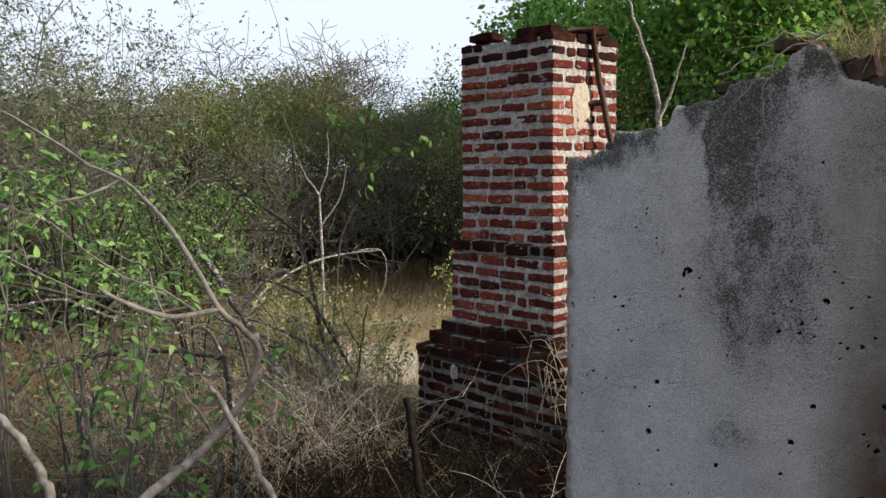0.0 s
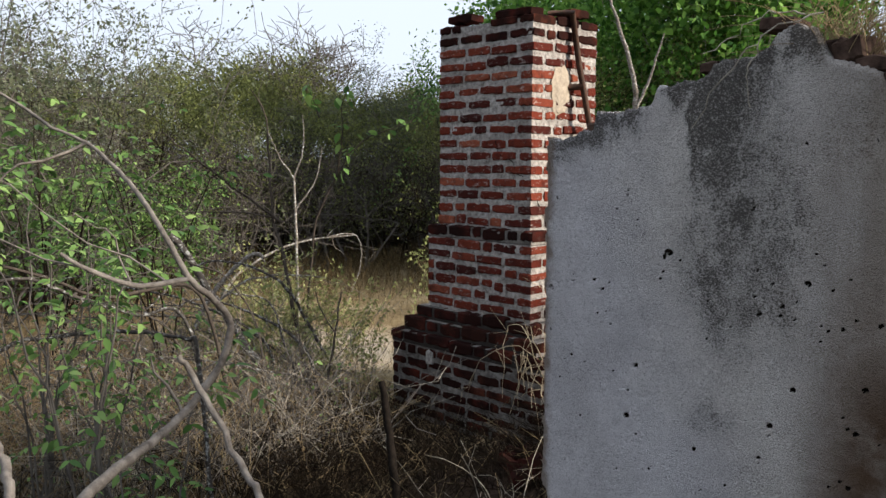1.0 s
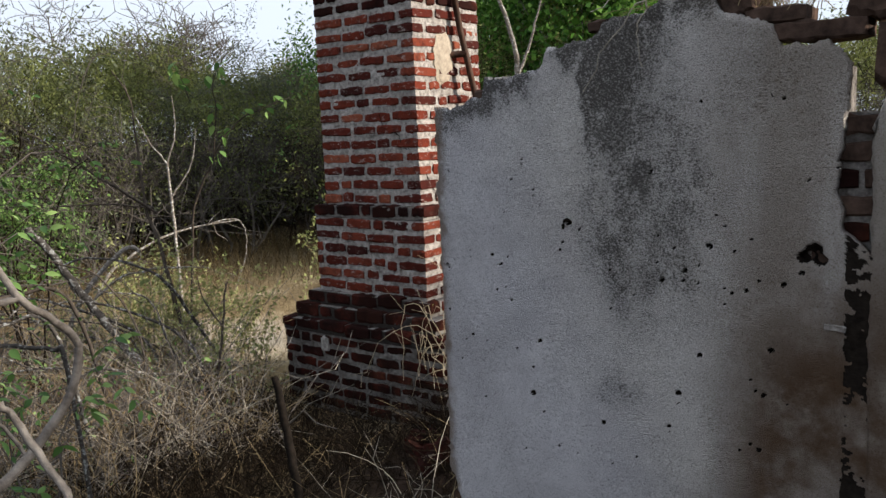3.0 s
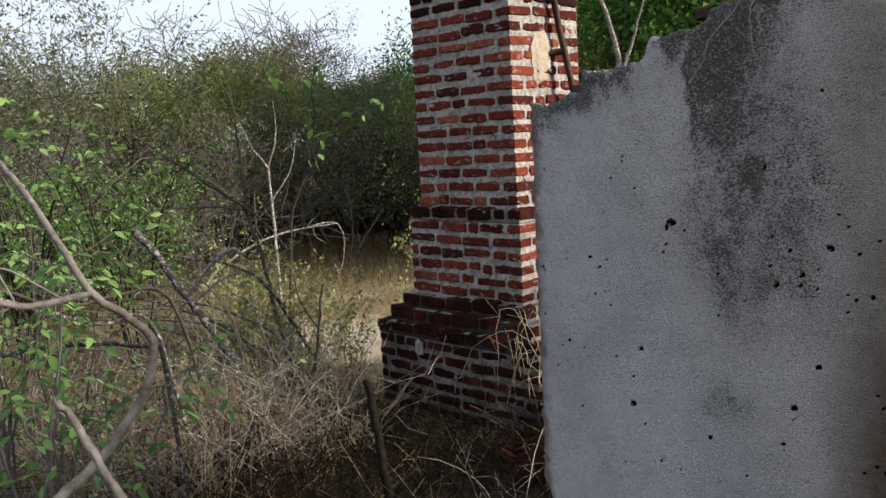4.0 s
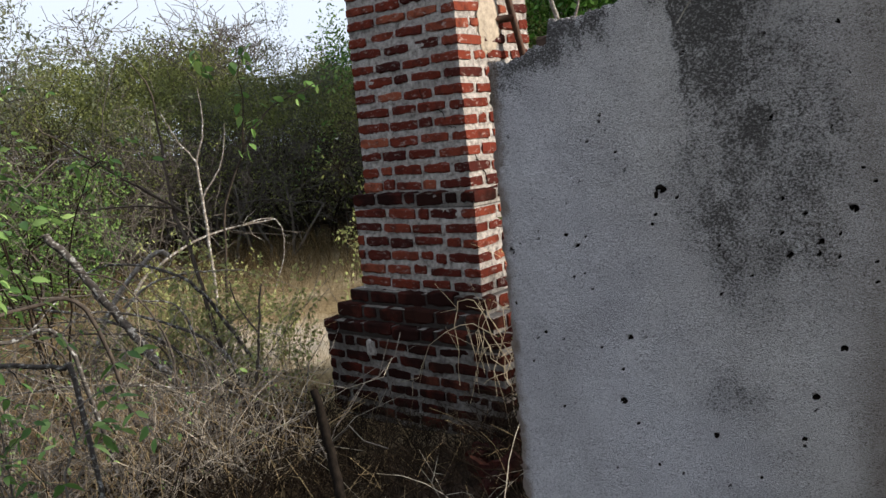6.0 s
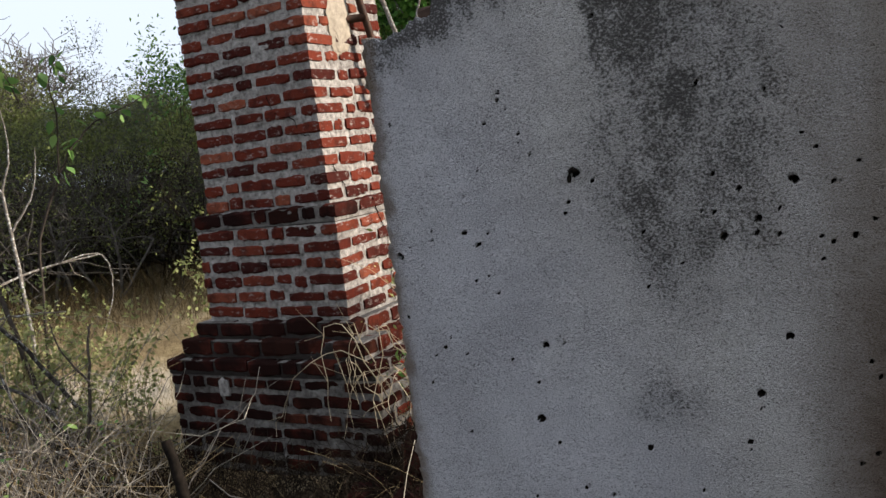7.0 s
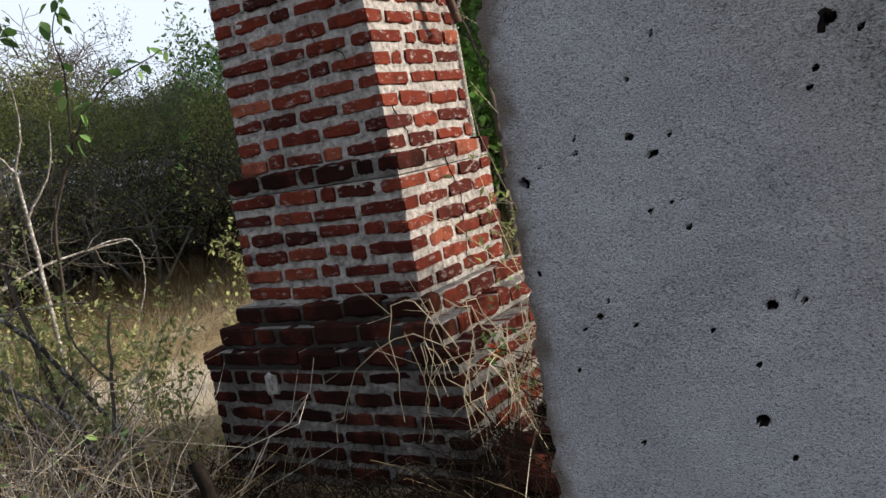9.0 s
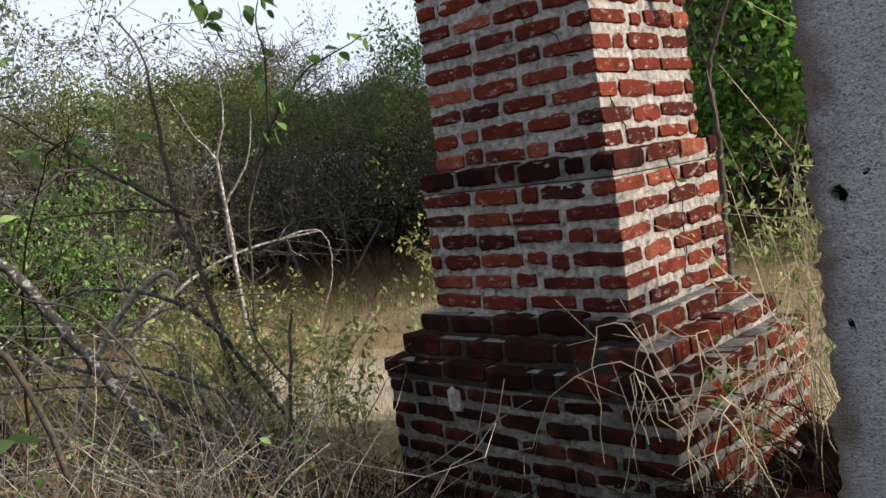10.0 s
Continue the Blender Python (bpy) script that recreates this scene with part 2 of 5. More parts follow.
# lower fronts mix black growth with painted shade; side tones are lit copies
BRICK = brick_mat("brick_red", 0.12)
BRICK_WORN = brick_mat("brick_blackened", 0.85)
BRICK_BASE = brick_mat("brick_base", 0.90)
BRICK_SIDE = brick_mat("brick_midtone", 0.30)
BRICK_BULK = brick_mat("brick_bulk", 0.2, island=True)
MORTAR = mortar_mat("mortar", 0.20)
MORTAR_SIDE = mortar_mat("mortar_lit_side", 0.32)
MORTAR_OLD = mortar_mat("mortar_grime_shade", 0.62)
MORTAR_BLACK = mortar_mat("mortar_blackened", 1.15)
PLASTER = plaster_mat("cement_render")
BARK_PALE = wood_mat("bark_pale", (0.07, 0.059, 0.051), (0.20, 0.176, 0.154), 45)
BARK_GREY = wood_mat("bark_grey", (0.10, 0.085, 0.07), (0.24, 0.21, 0.185), 40, 0.7)
BARK_DARK = wood_mat("bark_dark", (0.03, 0.024, 0.02), (0.085, 0.068, 0.055), 35)
TWIG_GREY = wood_mat("twig_grey", (0.06, 0.052, 0.046), (0.16, 0.142, 0.125), 8)
# twig_brown is near-black: shade inside the undergrowth is put into its colour
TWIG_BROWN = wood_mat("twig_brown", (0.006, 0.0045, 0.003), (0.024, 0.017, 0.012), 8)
TWIG_DARK = wood_mat("twig_dark", (0.020, 0.017, 0.015), (0.075, 0.064, 0.055), 8)
TWIG_MID = wood_mat("twig_mid", (0.045, 0.039, 0.035), (0.13, 0.115, 0.10), 8)
CHAR_SHADE = wood_mat("char_hole_shade", (0.005, 0.004, 0.0035), (0.018, 0.014, 0.011), 40)
ROCK = wood_mat("soot_shade_stone", (0.016, 0.011, 0.009), (0.085, 0.055, 0.042), 18)
STRAW = wood_mat("straw", (0.26, 0.20, 0.125), (0.46, 0.385, 0.275), 10)
STRAW_GREY = wood_mat("straw_grey", (0.17, 0.145, 0.115), (0.46, 0.41, 0.335), 10)
STRAW_RUST = wood_mat("straw_rust", (0.11, 0.072, 0.040), (0.33, 0.232, 0.135), 7)
BARK_MOTTLED = wood_mat("bark_mottled", (0.030, 0.026, 0.023), (0.10, 0.088, 0.078), 40, 0.55)
# shaded copy of the straw for grass under trees; plain brown on dead leaves
STRAW_BROWN_SHADE = wood_mat("straw_brown_shade", (0.030, 0.021, 0.010), (0.105, 0.075, 0.035), 3)
STRAW_DULL = wood_mat("straw_dull", (0.095, 0.070, 0.040), (0.30, 0.232, 0.135), 6)
LEAF_BRIGHT = leaf_mat("leaf_bright", (0.030, 0.085, 0.014), (0.08, 0.19, 0.028), (0.19, 0.33, 0.065), 0.42)
LEAF_OLIVE = leaf_mat("leaf_olive", (0.050, 0.058, 0.018), (0.100, 0.113, 0.032), (0.18, 0.195, 0.062), 0.4)
LEAF_FRESH = leaf_mat("leaf_fresh", (0.040, 0.090, 0.024), (0.105, 0.195, 0.048), (0.22, 0.32, 0.10))
LEAF_DUSK = leaf_mat("leaf_dusk", (0.022, 0.020, 0.012), (0.045, 0.040, 0.022), (0.085, 0.072, 0.040), 0.25)
LEAF_YELLOW = leaf_mat("leaf_yellow", (0.13, 0.15, 0.05), (0.22, 0.235, 0.085), (0.34, 0.335, 0.15))
LEAF_GREY = leaf_mat("leaf_grey", (0.06, 0.072, 0.04), (0.10, 0.115, 0.065), (0.16, 0.172, 0.105))
FLOWER = leaf_mat("petal_red", (0.6, 0.05, 0.02), (0.65, 0.08, 0.03), (0.7, 0.12, 0.05))
GROUND = ground_mat()
_iron = Mat("rusty_iron", 0.8, 0.35)
_iron.color(_iron.ramp(_iron.noise(40, 5), [(0.3, (0.025, 0.016, 0.012)), (0.7, (0.075, 0.035, 0.02))]))
IRON = _iron.bump(_iron.noise(120, 4), 0.6, 0.003).m
_clay = Mat("tan_daub", 0.95)
_clay.color(_clay.ramp(_clay.noise(25, 6), [(0.3, (0.20, 0.165, 0.125)), (0.7, (0.36, 0.305, 0.24))]))
CLAY = _clay.bump(_clay.noise(90, 5), 0.6, 0.006).m


# ---- mesh helpers ----
def mesh_np(name, verts, faces, material, smooth=False):
    """A mesh from an (n, 3) array of places and an (m, 3 or 4) array of faces."""
    verts, faces = np.asarray(verts, np.float32), np.asarray(faces, np.int32)
    me = bpy.data.meshes.new(name)
    k = faces.shape[1]
    me.vertices.add(len(verts))
    me.vertices.foreach_set("co", verts.ravel())
    me.loops.add(faces.size)
    me.loops.foreach_set("vertex_index", faces.ravel())
    me.polygons.add(len(faces))
    me.polygons.foreach_set("loop_start", np.arange(0, faces.size, k, dtype=np.int32))
    if smooth:
        me.polygons.foreach_set("use_smooth", np.ones(len(faces), bool))
    me.update(calc_edges=True)
    me.materials.append(material)
    return me


def put(name, me, parent=None, label="", m=None):
    ob = new(name, me)
    ob.parent = parent
    if m is not None:
        ob.matrix_basis = m
    return tagged(ob, label)


def part(name, bm, material, parent, label=""):
    me = bpy.data.meshes.new(name)
    bm.to_mesh(me)
    bm.free()
    me.materials.append(material)
    return put(name, me, parent, label)


def root(name, place, label, category, group="", kind=""):
    ob = new(name)
    ob.empty_display_size = 0.1
    ob.location = place
    return tagged(ob, label, category, group, kind)


def spline(pts, n):
    """n places along a smooth curve through pts."""
    p = np.array([pts[0], *pts, pts[-1]], float)
    out = []
    for u in np.linspace(0, len(pts) - 1 - 1e-6, n):
        i, f = int(u), u - int(u)
        a, b, c, d = p[i:i + 4]
        out.append(0.5 * (2 * b + (c - a) * f + (2 * a - 5 * b + 4 * c - d) * f * f + (3 * b - a - 3 * c + d) * f ** 3))
    return np.array(out)


class Tubes:
    """Gathers tapered tubes into one set of places and faces."""

    def __init__(self, rng):
        self.v, self.f, self.n, self.rng = [], [], 0, rng

    def add(self, pts, r0, r1, sides=5, rough=0.0):
        pts = np.asarray(pts, float)
        n = len(pts)
        d = np.gradient(pts, axis=0)
        d /= np.linalg.norm(d, axis=1, keepdims=True) + 1e-9
        ref = np.array((0.31, 0.22, 0.92)) if abs(d[0] @ (0.31, 0.22, 0.92)) < 0.9 else np.array((1.0, 0, 0))
        s = np.cross(d, ref)
        s /= np.linalg.norm(s, axis=1, keepdims=True)
        t = np.cross(d, s)
        a = np.linspace(0, 2 * np.pi, sides, endpoint=False)
        r = np.linspace(r0, r1, n)[:, None]
        if rough:
            r = r * (1 + rough * self.rng.normal(size=(n, sides)))
        ring = pts[:, None] + (np.cos(a) * r)[..., None] * s[:, None] + (np.sin(a) * r)[..., None] * t[:, None]
        self.v.append(ring.reshape(-1, 3))
        i = np.arange(n - 1)[:, None] * sides + np.arange(sides)
        j = np.arange(n - 1)[:, None] * sides + (np.arange(sides) + 1) % sides
        self.f.append(np.stack([i, j, j + sides, i + sides], -1).reshape(-1, 4) + self.n)
        if sides == 4:
            cap = np.array([[0, 1, 2, 3], [(n - 1) * 4 + k for k in (3, 2, 1, 0)]]) + self.n
            self.f.append(cap)
        self.n += n * sides
        return self

    def mesh(self, name, material, smooth=True):
        return mesh_np(name, np.concatenate(self.v), np.concatenate(self.f), material, smooth)


def leaves_mesh(name, at, size, material, rng, droop=0.3, wide=0.5, spread=0.25, along=None):
    """Folded four-sided leaves at the given places, turned at random."""
    at = np.asarray(at, float)
    n = len(at)
    d = rng.normal(size=(n, 3)) if along is None else along + 0.6 * rng.normal(size=(n, 3))
    d[:, 2] -= droop
    d /= np.linalg.norm(d, axis=1, keepdims=True)
    s = np.cross(d, rng.normal(size=(n, 3)))
    s /= np.linalg.norm(s, axis=1, keepdims=True) + 1e-9
    up = np.cross(s, d)
    ln = size * (1 + spread * rng.normal(size=(n, 1))).clip(0.4, 1.8)
    base = at
    left, right = base + ln * (0.45 * d + wide * 0.5 * s + 0.10 * up), base + ln * (0.45 * d - wide * 0.5 * s + 0.10 * up)
    tip = base + ln * d
    v = np.stack([base, left, tip, right], 1).reshape(-1, 3)
    f = (np.arange(n)[:, None] * 4 + np.array([[0, 1, 2, 3]]))
    return mesh_np(name, v, f, material)


def broad_leaves(name, at, size, material, rng, droop=0.3, wide=0.5, spread=0.25, along=None):
    """Pointed oval leaves, folded along the rib and bent down to the tip."""
    at = np.asarray(at, float)
    n = len(at)
    d = rng.normal(size=(n, 3)) if along is None else along + 0.35 * rng.normal(size=(n, 3))
    d[:, 2] -= droop
    d /= np.linalg.norm(d, axis=1, keepdims=True)
    s = np.cross(d, rng.normal(size=(n, 3)) * 0.5 + (0, 0, 1))
    s /= np.linalg.norm(s, axis=1, keepdims=True) + 1e-9
    up = np.cross(s, d)
    ln = size * (1 + spread * rng.normal(size=(n, 1))).clip(0.4, 1.8)
    rows = []
    for u, w in ((0.0, 0.05), (0.22, 0.42), (0.48, 0.5), (0.76, 0.31), (1.0, 0.02)):
        rib = at + ln * (u * d - 0.22 * u * u * up)
        rows += [rib + ln * wide * w * s + ln * 0.09 * w * up, rib, rib - ln * wide * w * s + ln * 0.09 * w * up]
    v = np.stack(rows, 1).reshape(-1, 3)
    quad = np.array([[3 * k + j, 3 * k + j + 1, 3 * k + j + 4, 3 * k + j + 3] for k in range(4) for j in range(2)])
    return mesh_np(name, v, (np.arange(n)[:, None, None] * 15 + quad).reshape(-1, 4), material)


def grow(rng, tubes, start, direction, length, radius, depth, ends, wander=0.25, lift=0.1, split=(2, 4), sides=5, keep=0.62, thin=0.55, least=0.0):
    """A branch with its twigs; the places along thin twigs go to ends."""
    n = 6 if depth else 4
    p, d = np.array(start, float), np.array(direction, float)
    pts = [p.copy()]
    for _ in range(n - 1):
        d = d + wander * rng.normal(size=3) + (0, 0, lift)
        d /= np.linalg.norm(d)
        p = p + d * length / (n - 1)
        pts.append(p.copy())
    r1 = max(radius * (thin if depth else 0.35), least)
    tubes.add(pts, radius, r1, max(3, sides))
    if depth <= 1:
        ends.extend((q, d.copy()) for q in pts[1:])
    if depth:
        for _ in range(rng.integers(*split) + 1):
            k = rng.integers(2, n)
            side = rng.normal(size=3)
            side -= (side @ d) * d
            side /= np.linalg.norm(side) + 1e-9
            grow(rng, tubes, pts[k], d * 0.55 + side * 0.75, length * keep * rng.uniform(0.75, 1.2), max(r1 * 0.75, least), depth - 1, ends, wander, lift, split, max(3, sides - 1), keep, thin, least)


def smoothstep(x, a, b):
    t = np.clip((x - a) / (b - a), 0, 1)
    return t * t * (3 - 2 * t)


def ground_z(x, y):
    """Height of the ground: level by the pillar, a low bank where the walk starts, a gentle rise in the distance."""
    bank = 0.38 * smoothstep(-y, 2.2, 4.2) * smoothstep(x, 0.6, 2.6)
    far = 0.9 * smoothstep(np.hypot(x, y), 9, 30)
    rub = 0.28 * np.exp(-(((x - 1.5) / 1.2) ** 2 + ((y + 1.1) / 0.5) ** 2))
    heap = 0.42 * np.exp(-(((x - 0.88) / 0.36) ** 2 + ((y + 0.1) / 0.6) ** 2))
    return bank + far + rub + heap + 0.03 * np.sin(1.7 * x + 0.6 * y) * np.cos(1.3 * y - 0.4 * x) - 0.02


# ---- ground ----
def build_ground():
    u = np.linspace(-1, 1, 181)
    g = np.sign(u) * (np.abs(u) * 10 + np.abs(u) ** 6 * 890)
    x, y = np.meshgrid(g - 1.0, g, indexing="ij")
    z = ground_z(x, y) + np.random.default_rng(3).normal(size=x.shape) * 0.012
    n = len(u)
    i = (np.arange(n - 1)[:, None] * n + np.arange(n - 1)).ravel()
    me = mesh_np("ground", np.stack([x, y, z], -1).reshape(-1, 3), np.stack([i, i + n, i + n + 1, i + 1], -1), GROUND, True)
    tagged(put("ground", me), "dry dusty ground with tan grass litter, bare earth and painted shade", "ground", kind="structure")


build_ground()

# ---- brick pillar ----
H, J = 0.0545, 0.036            # brick thickness and bed joint


def brick_mesh(name, seed, material):
    """A worn unit brick (1 x 1 x 1 about its middle), with uneven edges."""
    rng = np.random.default_rng(seed)
    nx = 7
    xs = np.linspace(-0.5, 0.5, nx)
    prof = np.array([(-0.5, -0.36), (-0.44, -0.5), (0.44, -0.5), (0.5, -0.36), (0.5, 0.36), (0.44, 0.5), (-0.44, 0.5), (-0.5, 0.36)])
    v = []
    for k, xx in enumerate(xs):
        q = prof.copy()
        q[:, 1] += rng.normal(size=8) * 0.055
        q[:, 0] += rng.normal(size=8) * 0.012
        if k in (0, nx - 1):
            q *= (0.985, rng.uniform(0.8, 0.94))
        v += [(xx + rng.normal() * 0.006, a, b) for a, b in q]
    f = [(k * 8 + j, k * 8 + (j + 1) % 8, (k + 1) * 8 + (j + 1) % 8, (k + 1) * 8 + j) for k in range(nx - 1) for j in range(8)]
    me = bpy.data.meshes.new(name)
    me.from_pydata(v, [], f + [tuple(range(8))[::-1], tuple((nx - 1) * 8 + j for j in range(8))])
    me.materials.append(material)
    me.update()
    return me


BRICKS = {m: [brick_mesh("brick", 11 + k, m) for k in range(11)] for m in (BRICK, BRICK_WORN, BRICK_BASE, BRICK_SIDE)}

# Sections from the top down: x0, x1, y0, y1, courses, brick material, mortar material
Z_TOP = 2.868
SECTIONS = [
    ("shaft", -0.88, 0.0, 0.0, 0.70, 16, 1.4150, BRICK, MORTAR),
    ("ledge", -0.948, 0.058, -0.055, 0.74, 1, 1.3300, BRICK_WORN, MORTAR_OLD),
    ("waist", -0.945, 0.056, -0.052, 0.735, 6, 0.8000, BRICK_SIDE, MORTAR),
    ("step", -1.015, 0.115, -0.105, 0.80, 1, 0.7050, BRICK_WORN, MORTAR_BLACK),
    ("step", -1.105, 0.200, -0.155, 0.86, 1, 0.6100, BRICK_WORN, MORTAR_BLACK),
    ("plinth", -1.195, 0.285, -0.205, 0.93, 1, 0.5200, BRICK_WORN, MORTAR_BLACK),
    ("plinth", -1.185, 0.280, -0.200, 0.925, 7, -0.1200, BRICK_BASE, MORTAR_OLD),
]


def row_lengths(rng, span, first):
    """Bricks and joints that fill a span: list of (start, length)."""
    out, at = [], first
    while at < span - 0.03:
        ln = rng.choice([rng.uniform(0.195, 0.235), rng.uniform(0.185, 0.225), rng.uniform(0.07, 0.11)], p=[0.52, 0.34, 0.14])
        if span - at - ln < 0.07:
            ln = span - at
        out.append((at, ln))
        at += ln + rng.uniform(0.018, 0.037)
    return out


def build_pillar():
    pillar = root("brick_pillar", (-0.44, 0.35, 0), "tall weathered red brick pillar with thick pale mortar and a stepped base", "pillar")
    base = Vector(pillar.location)
    rng = np.random.default_rng(5)
    bulk_v, bulk_f, nb = [], [], 0
    unit = BRICKS[BRICK][0]
    uv = np.array([v.co for v in unit.vertices])
    uq = [tuple(p.vertices) for p in unit.polygons if len(p.vertices) == 4]

    def lay(cx, cy, cz, ln, dep, h, along_y, mat):
        tilt = rng.normal() * 0.014
        m = Matrix.LocRotScale(Vector((cx, cy, cz)) - base, Euler((rng.normal() * 0.02, tilt, (math.pi / 2 if along_y else 0) + rng.normal() * 0.012)), Vector((ln, dep, h)))
        put("brick", BRICKS[mat][rng.integers(11)], pillar, m=m)

    z_hi = Z_TOP
    for name, x0, x1, y0, y1, courses, z_lo, mat, mort in SECTIONS:
        p = (z_hi - z_lo) / courses
        h = min(H, p * 0.72) if courses > 1 else p * 0.80
        for c in range(courses):
            cz = z_hi - p * (c + 0.5) + (0.006 if courses == 1 else 0)
            proud = 0.0065
            top_course = name == "shaft" and c == 0
            flip = (c + len(name)) % 2 == 0
            use = BRICK_WORN if top_course or (name == "shaft" and c == 1) else mat
            dd = 0.12
            # corner brick that shows on both faces
            lc = rng.uniform(0.20, 0.24)
            if flip:
                cl, cd = lc, rng.uniform(0.105, 0.125)
            else:
                cl, cd = rng.uniform(0.105, 0.125), lc
            jx, jy = x1 + proud + rng.normal() * 0.002, y0 - proud + rng.normal() * 0.002
            lay(jx - cl / 2, jy + cd / 2, cz, cl, cd, h, False, use)
            # front face, from the corner to the far end
            span = x1 - x0
            for a, ln in row_lengths(rng, span + proud, cl + rng.uniform(0.022, 0.04)):
                if top_course and 0.38 < a < 0.6:
                    continue
                hh = h * rng.uniform(0.88, 1.20)
                lay(jx - a - ln / 2, y0 - proud + dd / 2 + rng.normal() * 0.003, cz + rng.normal() * 0.005, ln, dd, hh, False, use)
            # side face: sunlight painted in as lighter brick below the shaft
            for a, ln in row_lengths(rng, y1 - y0 + proud, cd + rng.uniform(0.022, 0.04)):
                hh = h * rng.uniform(0.88, 1.20)
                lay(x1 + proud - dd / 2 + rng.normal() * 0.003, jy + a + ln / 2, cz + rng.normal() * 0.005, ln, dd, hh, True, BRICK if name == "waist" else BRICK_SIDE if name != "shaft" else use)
            # the two faces turned away
            for face in (0, 1):
                for a, ln in row_lengths(rng, (y1 - y0 if face else x1 - x0) - 0.13, 0.13):
                    if face:
                        q = uv * (dd, ln, h) + (x0 - proud + dd / 2, y0 + a + ln / 2, cz)
                    else:
                        q = uv * (ln, dd, h) + (x1 - a - ln / 2, y1 + proud - dd / 2, cz)
                    bulk_v.append(q - np.array(base))
                    bulk_f.extend(tuple(i + nb for i in t) for t in uq)
                    nb += len(uv)
        # mortar body: a rough skin round the section
        zs = np.arange(z_lo - 0.004, z_hi - (0.03 if name == "shaft" else 0.001), 0.0105)
        step = 0.0125
        ring = [(x, y0, 0, -1) for x in np.arange(x0, x1, step)] + [(x1, y, 1, 0) for y in np.arange(y0, y1, step)]
        ring += [(x, y1, 0, 1) for x in np.arange(x1, x0, -0.04)] + [(x0, y, -1, 0) for y in np.arange(y1, y0, -0.04)]
        ring = np.array(ring)
        k = len(ring)
        v = []
        for zz in zs:
            for x, y, nx_, ny_ in ring:
                e = 0.0035 * noise.noise((x * 40, y * 40, zz * 46)) + 0.0055 * noise.noise((x * 13, y * 13, zz * 24)) + 0.0012 * noise.noise((x * 110, y * 110, zz * 110)) - 0.0025
                v.append((x + nx_ * e, y + ny_ * e, zz))
        v = np.array(v) - np.array(base)
        f = [(r * k + j, r * k + (j + 1) % k, (r + 1) * k + (j + 1) % k, (r + 1) * k + j) for r in range(len(zs) - 1) for j in range(k)]
        me = bpy.data.meshes.new("mortar")
        me.from_pydata(v.tolist(), [], f + [tuple((len(zs) - 1) * k + j for j in range(k))])
        me.materials.append(mort)
        # sunlit side gets lighter mortar: the light is put into the colour
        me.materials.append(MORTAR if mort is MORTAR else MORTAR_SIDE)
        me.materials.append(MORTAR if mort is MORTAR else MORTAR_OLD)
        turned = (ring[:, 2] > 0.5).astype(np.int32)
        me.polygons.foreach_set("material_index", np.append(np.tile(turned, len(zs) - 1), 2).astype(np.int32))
        me.update()
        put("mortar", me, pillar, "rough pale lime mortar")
        z_hi = z_lo
    tagged(put("brickwork", mesh_np("brickwork", np.concatenate(bulk_v), bulk_f, BRICK_BULK), pillar, "brickwork of the faces turned away"), kind="stuff")
    # loose bricks on the broken top
    for cx, cy, ln, along, cz in ((-0.70, 0.08, 0.23, False, 0.018), (-0.16, 0.07, 0.27, False, 0.0), (-0.30, 0.10, 0.14, False, 0.012), (-0.06, 0.50, 0.2, True, 0.03)):
        lay(cx, cy, Z_TOP + 0.004 + cz, ln, 0.13, 0.056, along, BRICK_WORN)
    # cracks down through the joints: near-black tubes that paint in their inner shade
    def crack(pts, r):
        q = spline(pts, len(pts) * 4)
        q[1:-1] += rng.normal(size=(len(q) - 2, 3)) * (0.003, 0.003, 0.004)
        t = Tubes(rng)
        t.add(q - np.array(base), r, r * 0.6, 4, 0.3)
        put("crack", t.mesh("crack", CHAR_SHADE), pillar, "dark crack through brick and mortar")

    crack([(0.059, 0.30, 1.41), (0.060, 0.33, 1.34), (0.060, 0.37, 1.25), (0.059, 0.41, 1.19), (0.060, 0.38, 1.10), (0.060, 0.40, 0.97), (0.058, 0.37, 0.90), (0.058, 0.40, 0.81)], 0.0035)
    crack([(0.002, 0.07, 1.62), (0.003, 0.10, 1.55), (0.003, 0.14, 1.50), (0.003, 0.16, 1.43)], 0.003)
    crack([(-0.32, -0.004, 2.02), (-0.29, -0.004, 1.93), (-0.22, -0.004, 1.90), (-0.15, -0.005, 1.87), (-0.13, -0.004, 1.80), (-0.07, -0.004, 1.78)], 0.003)
    # pale patch let into the plinth
    m = Matrix.LocRotScale(Vector((-0.767, -0.205, 0.447)) - base, None, Vector((0.07, 0.02, 0.10)))
    put("pale_patch", brick_mesh("pale_patch", 77, MORTAR), pillar, "pale mortar patch", m=m)
    return pillar


build_pillar()

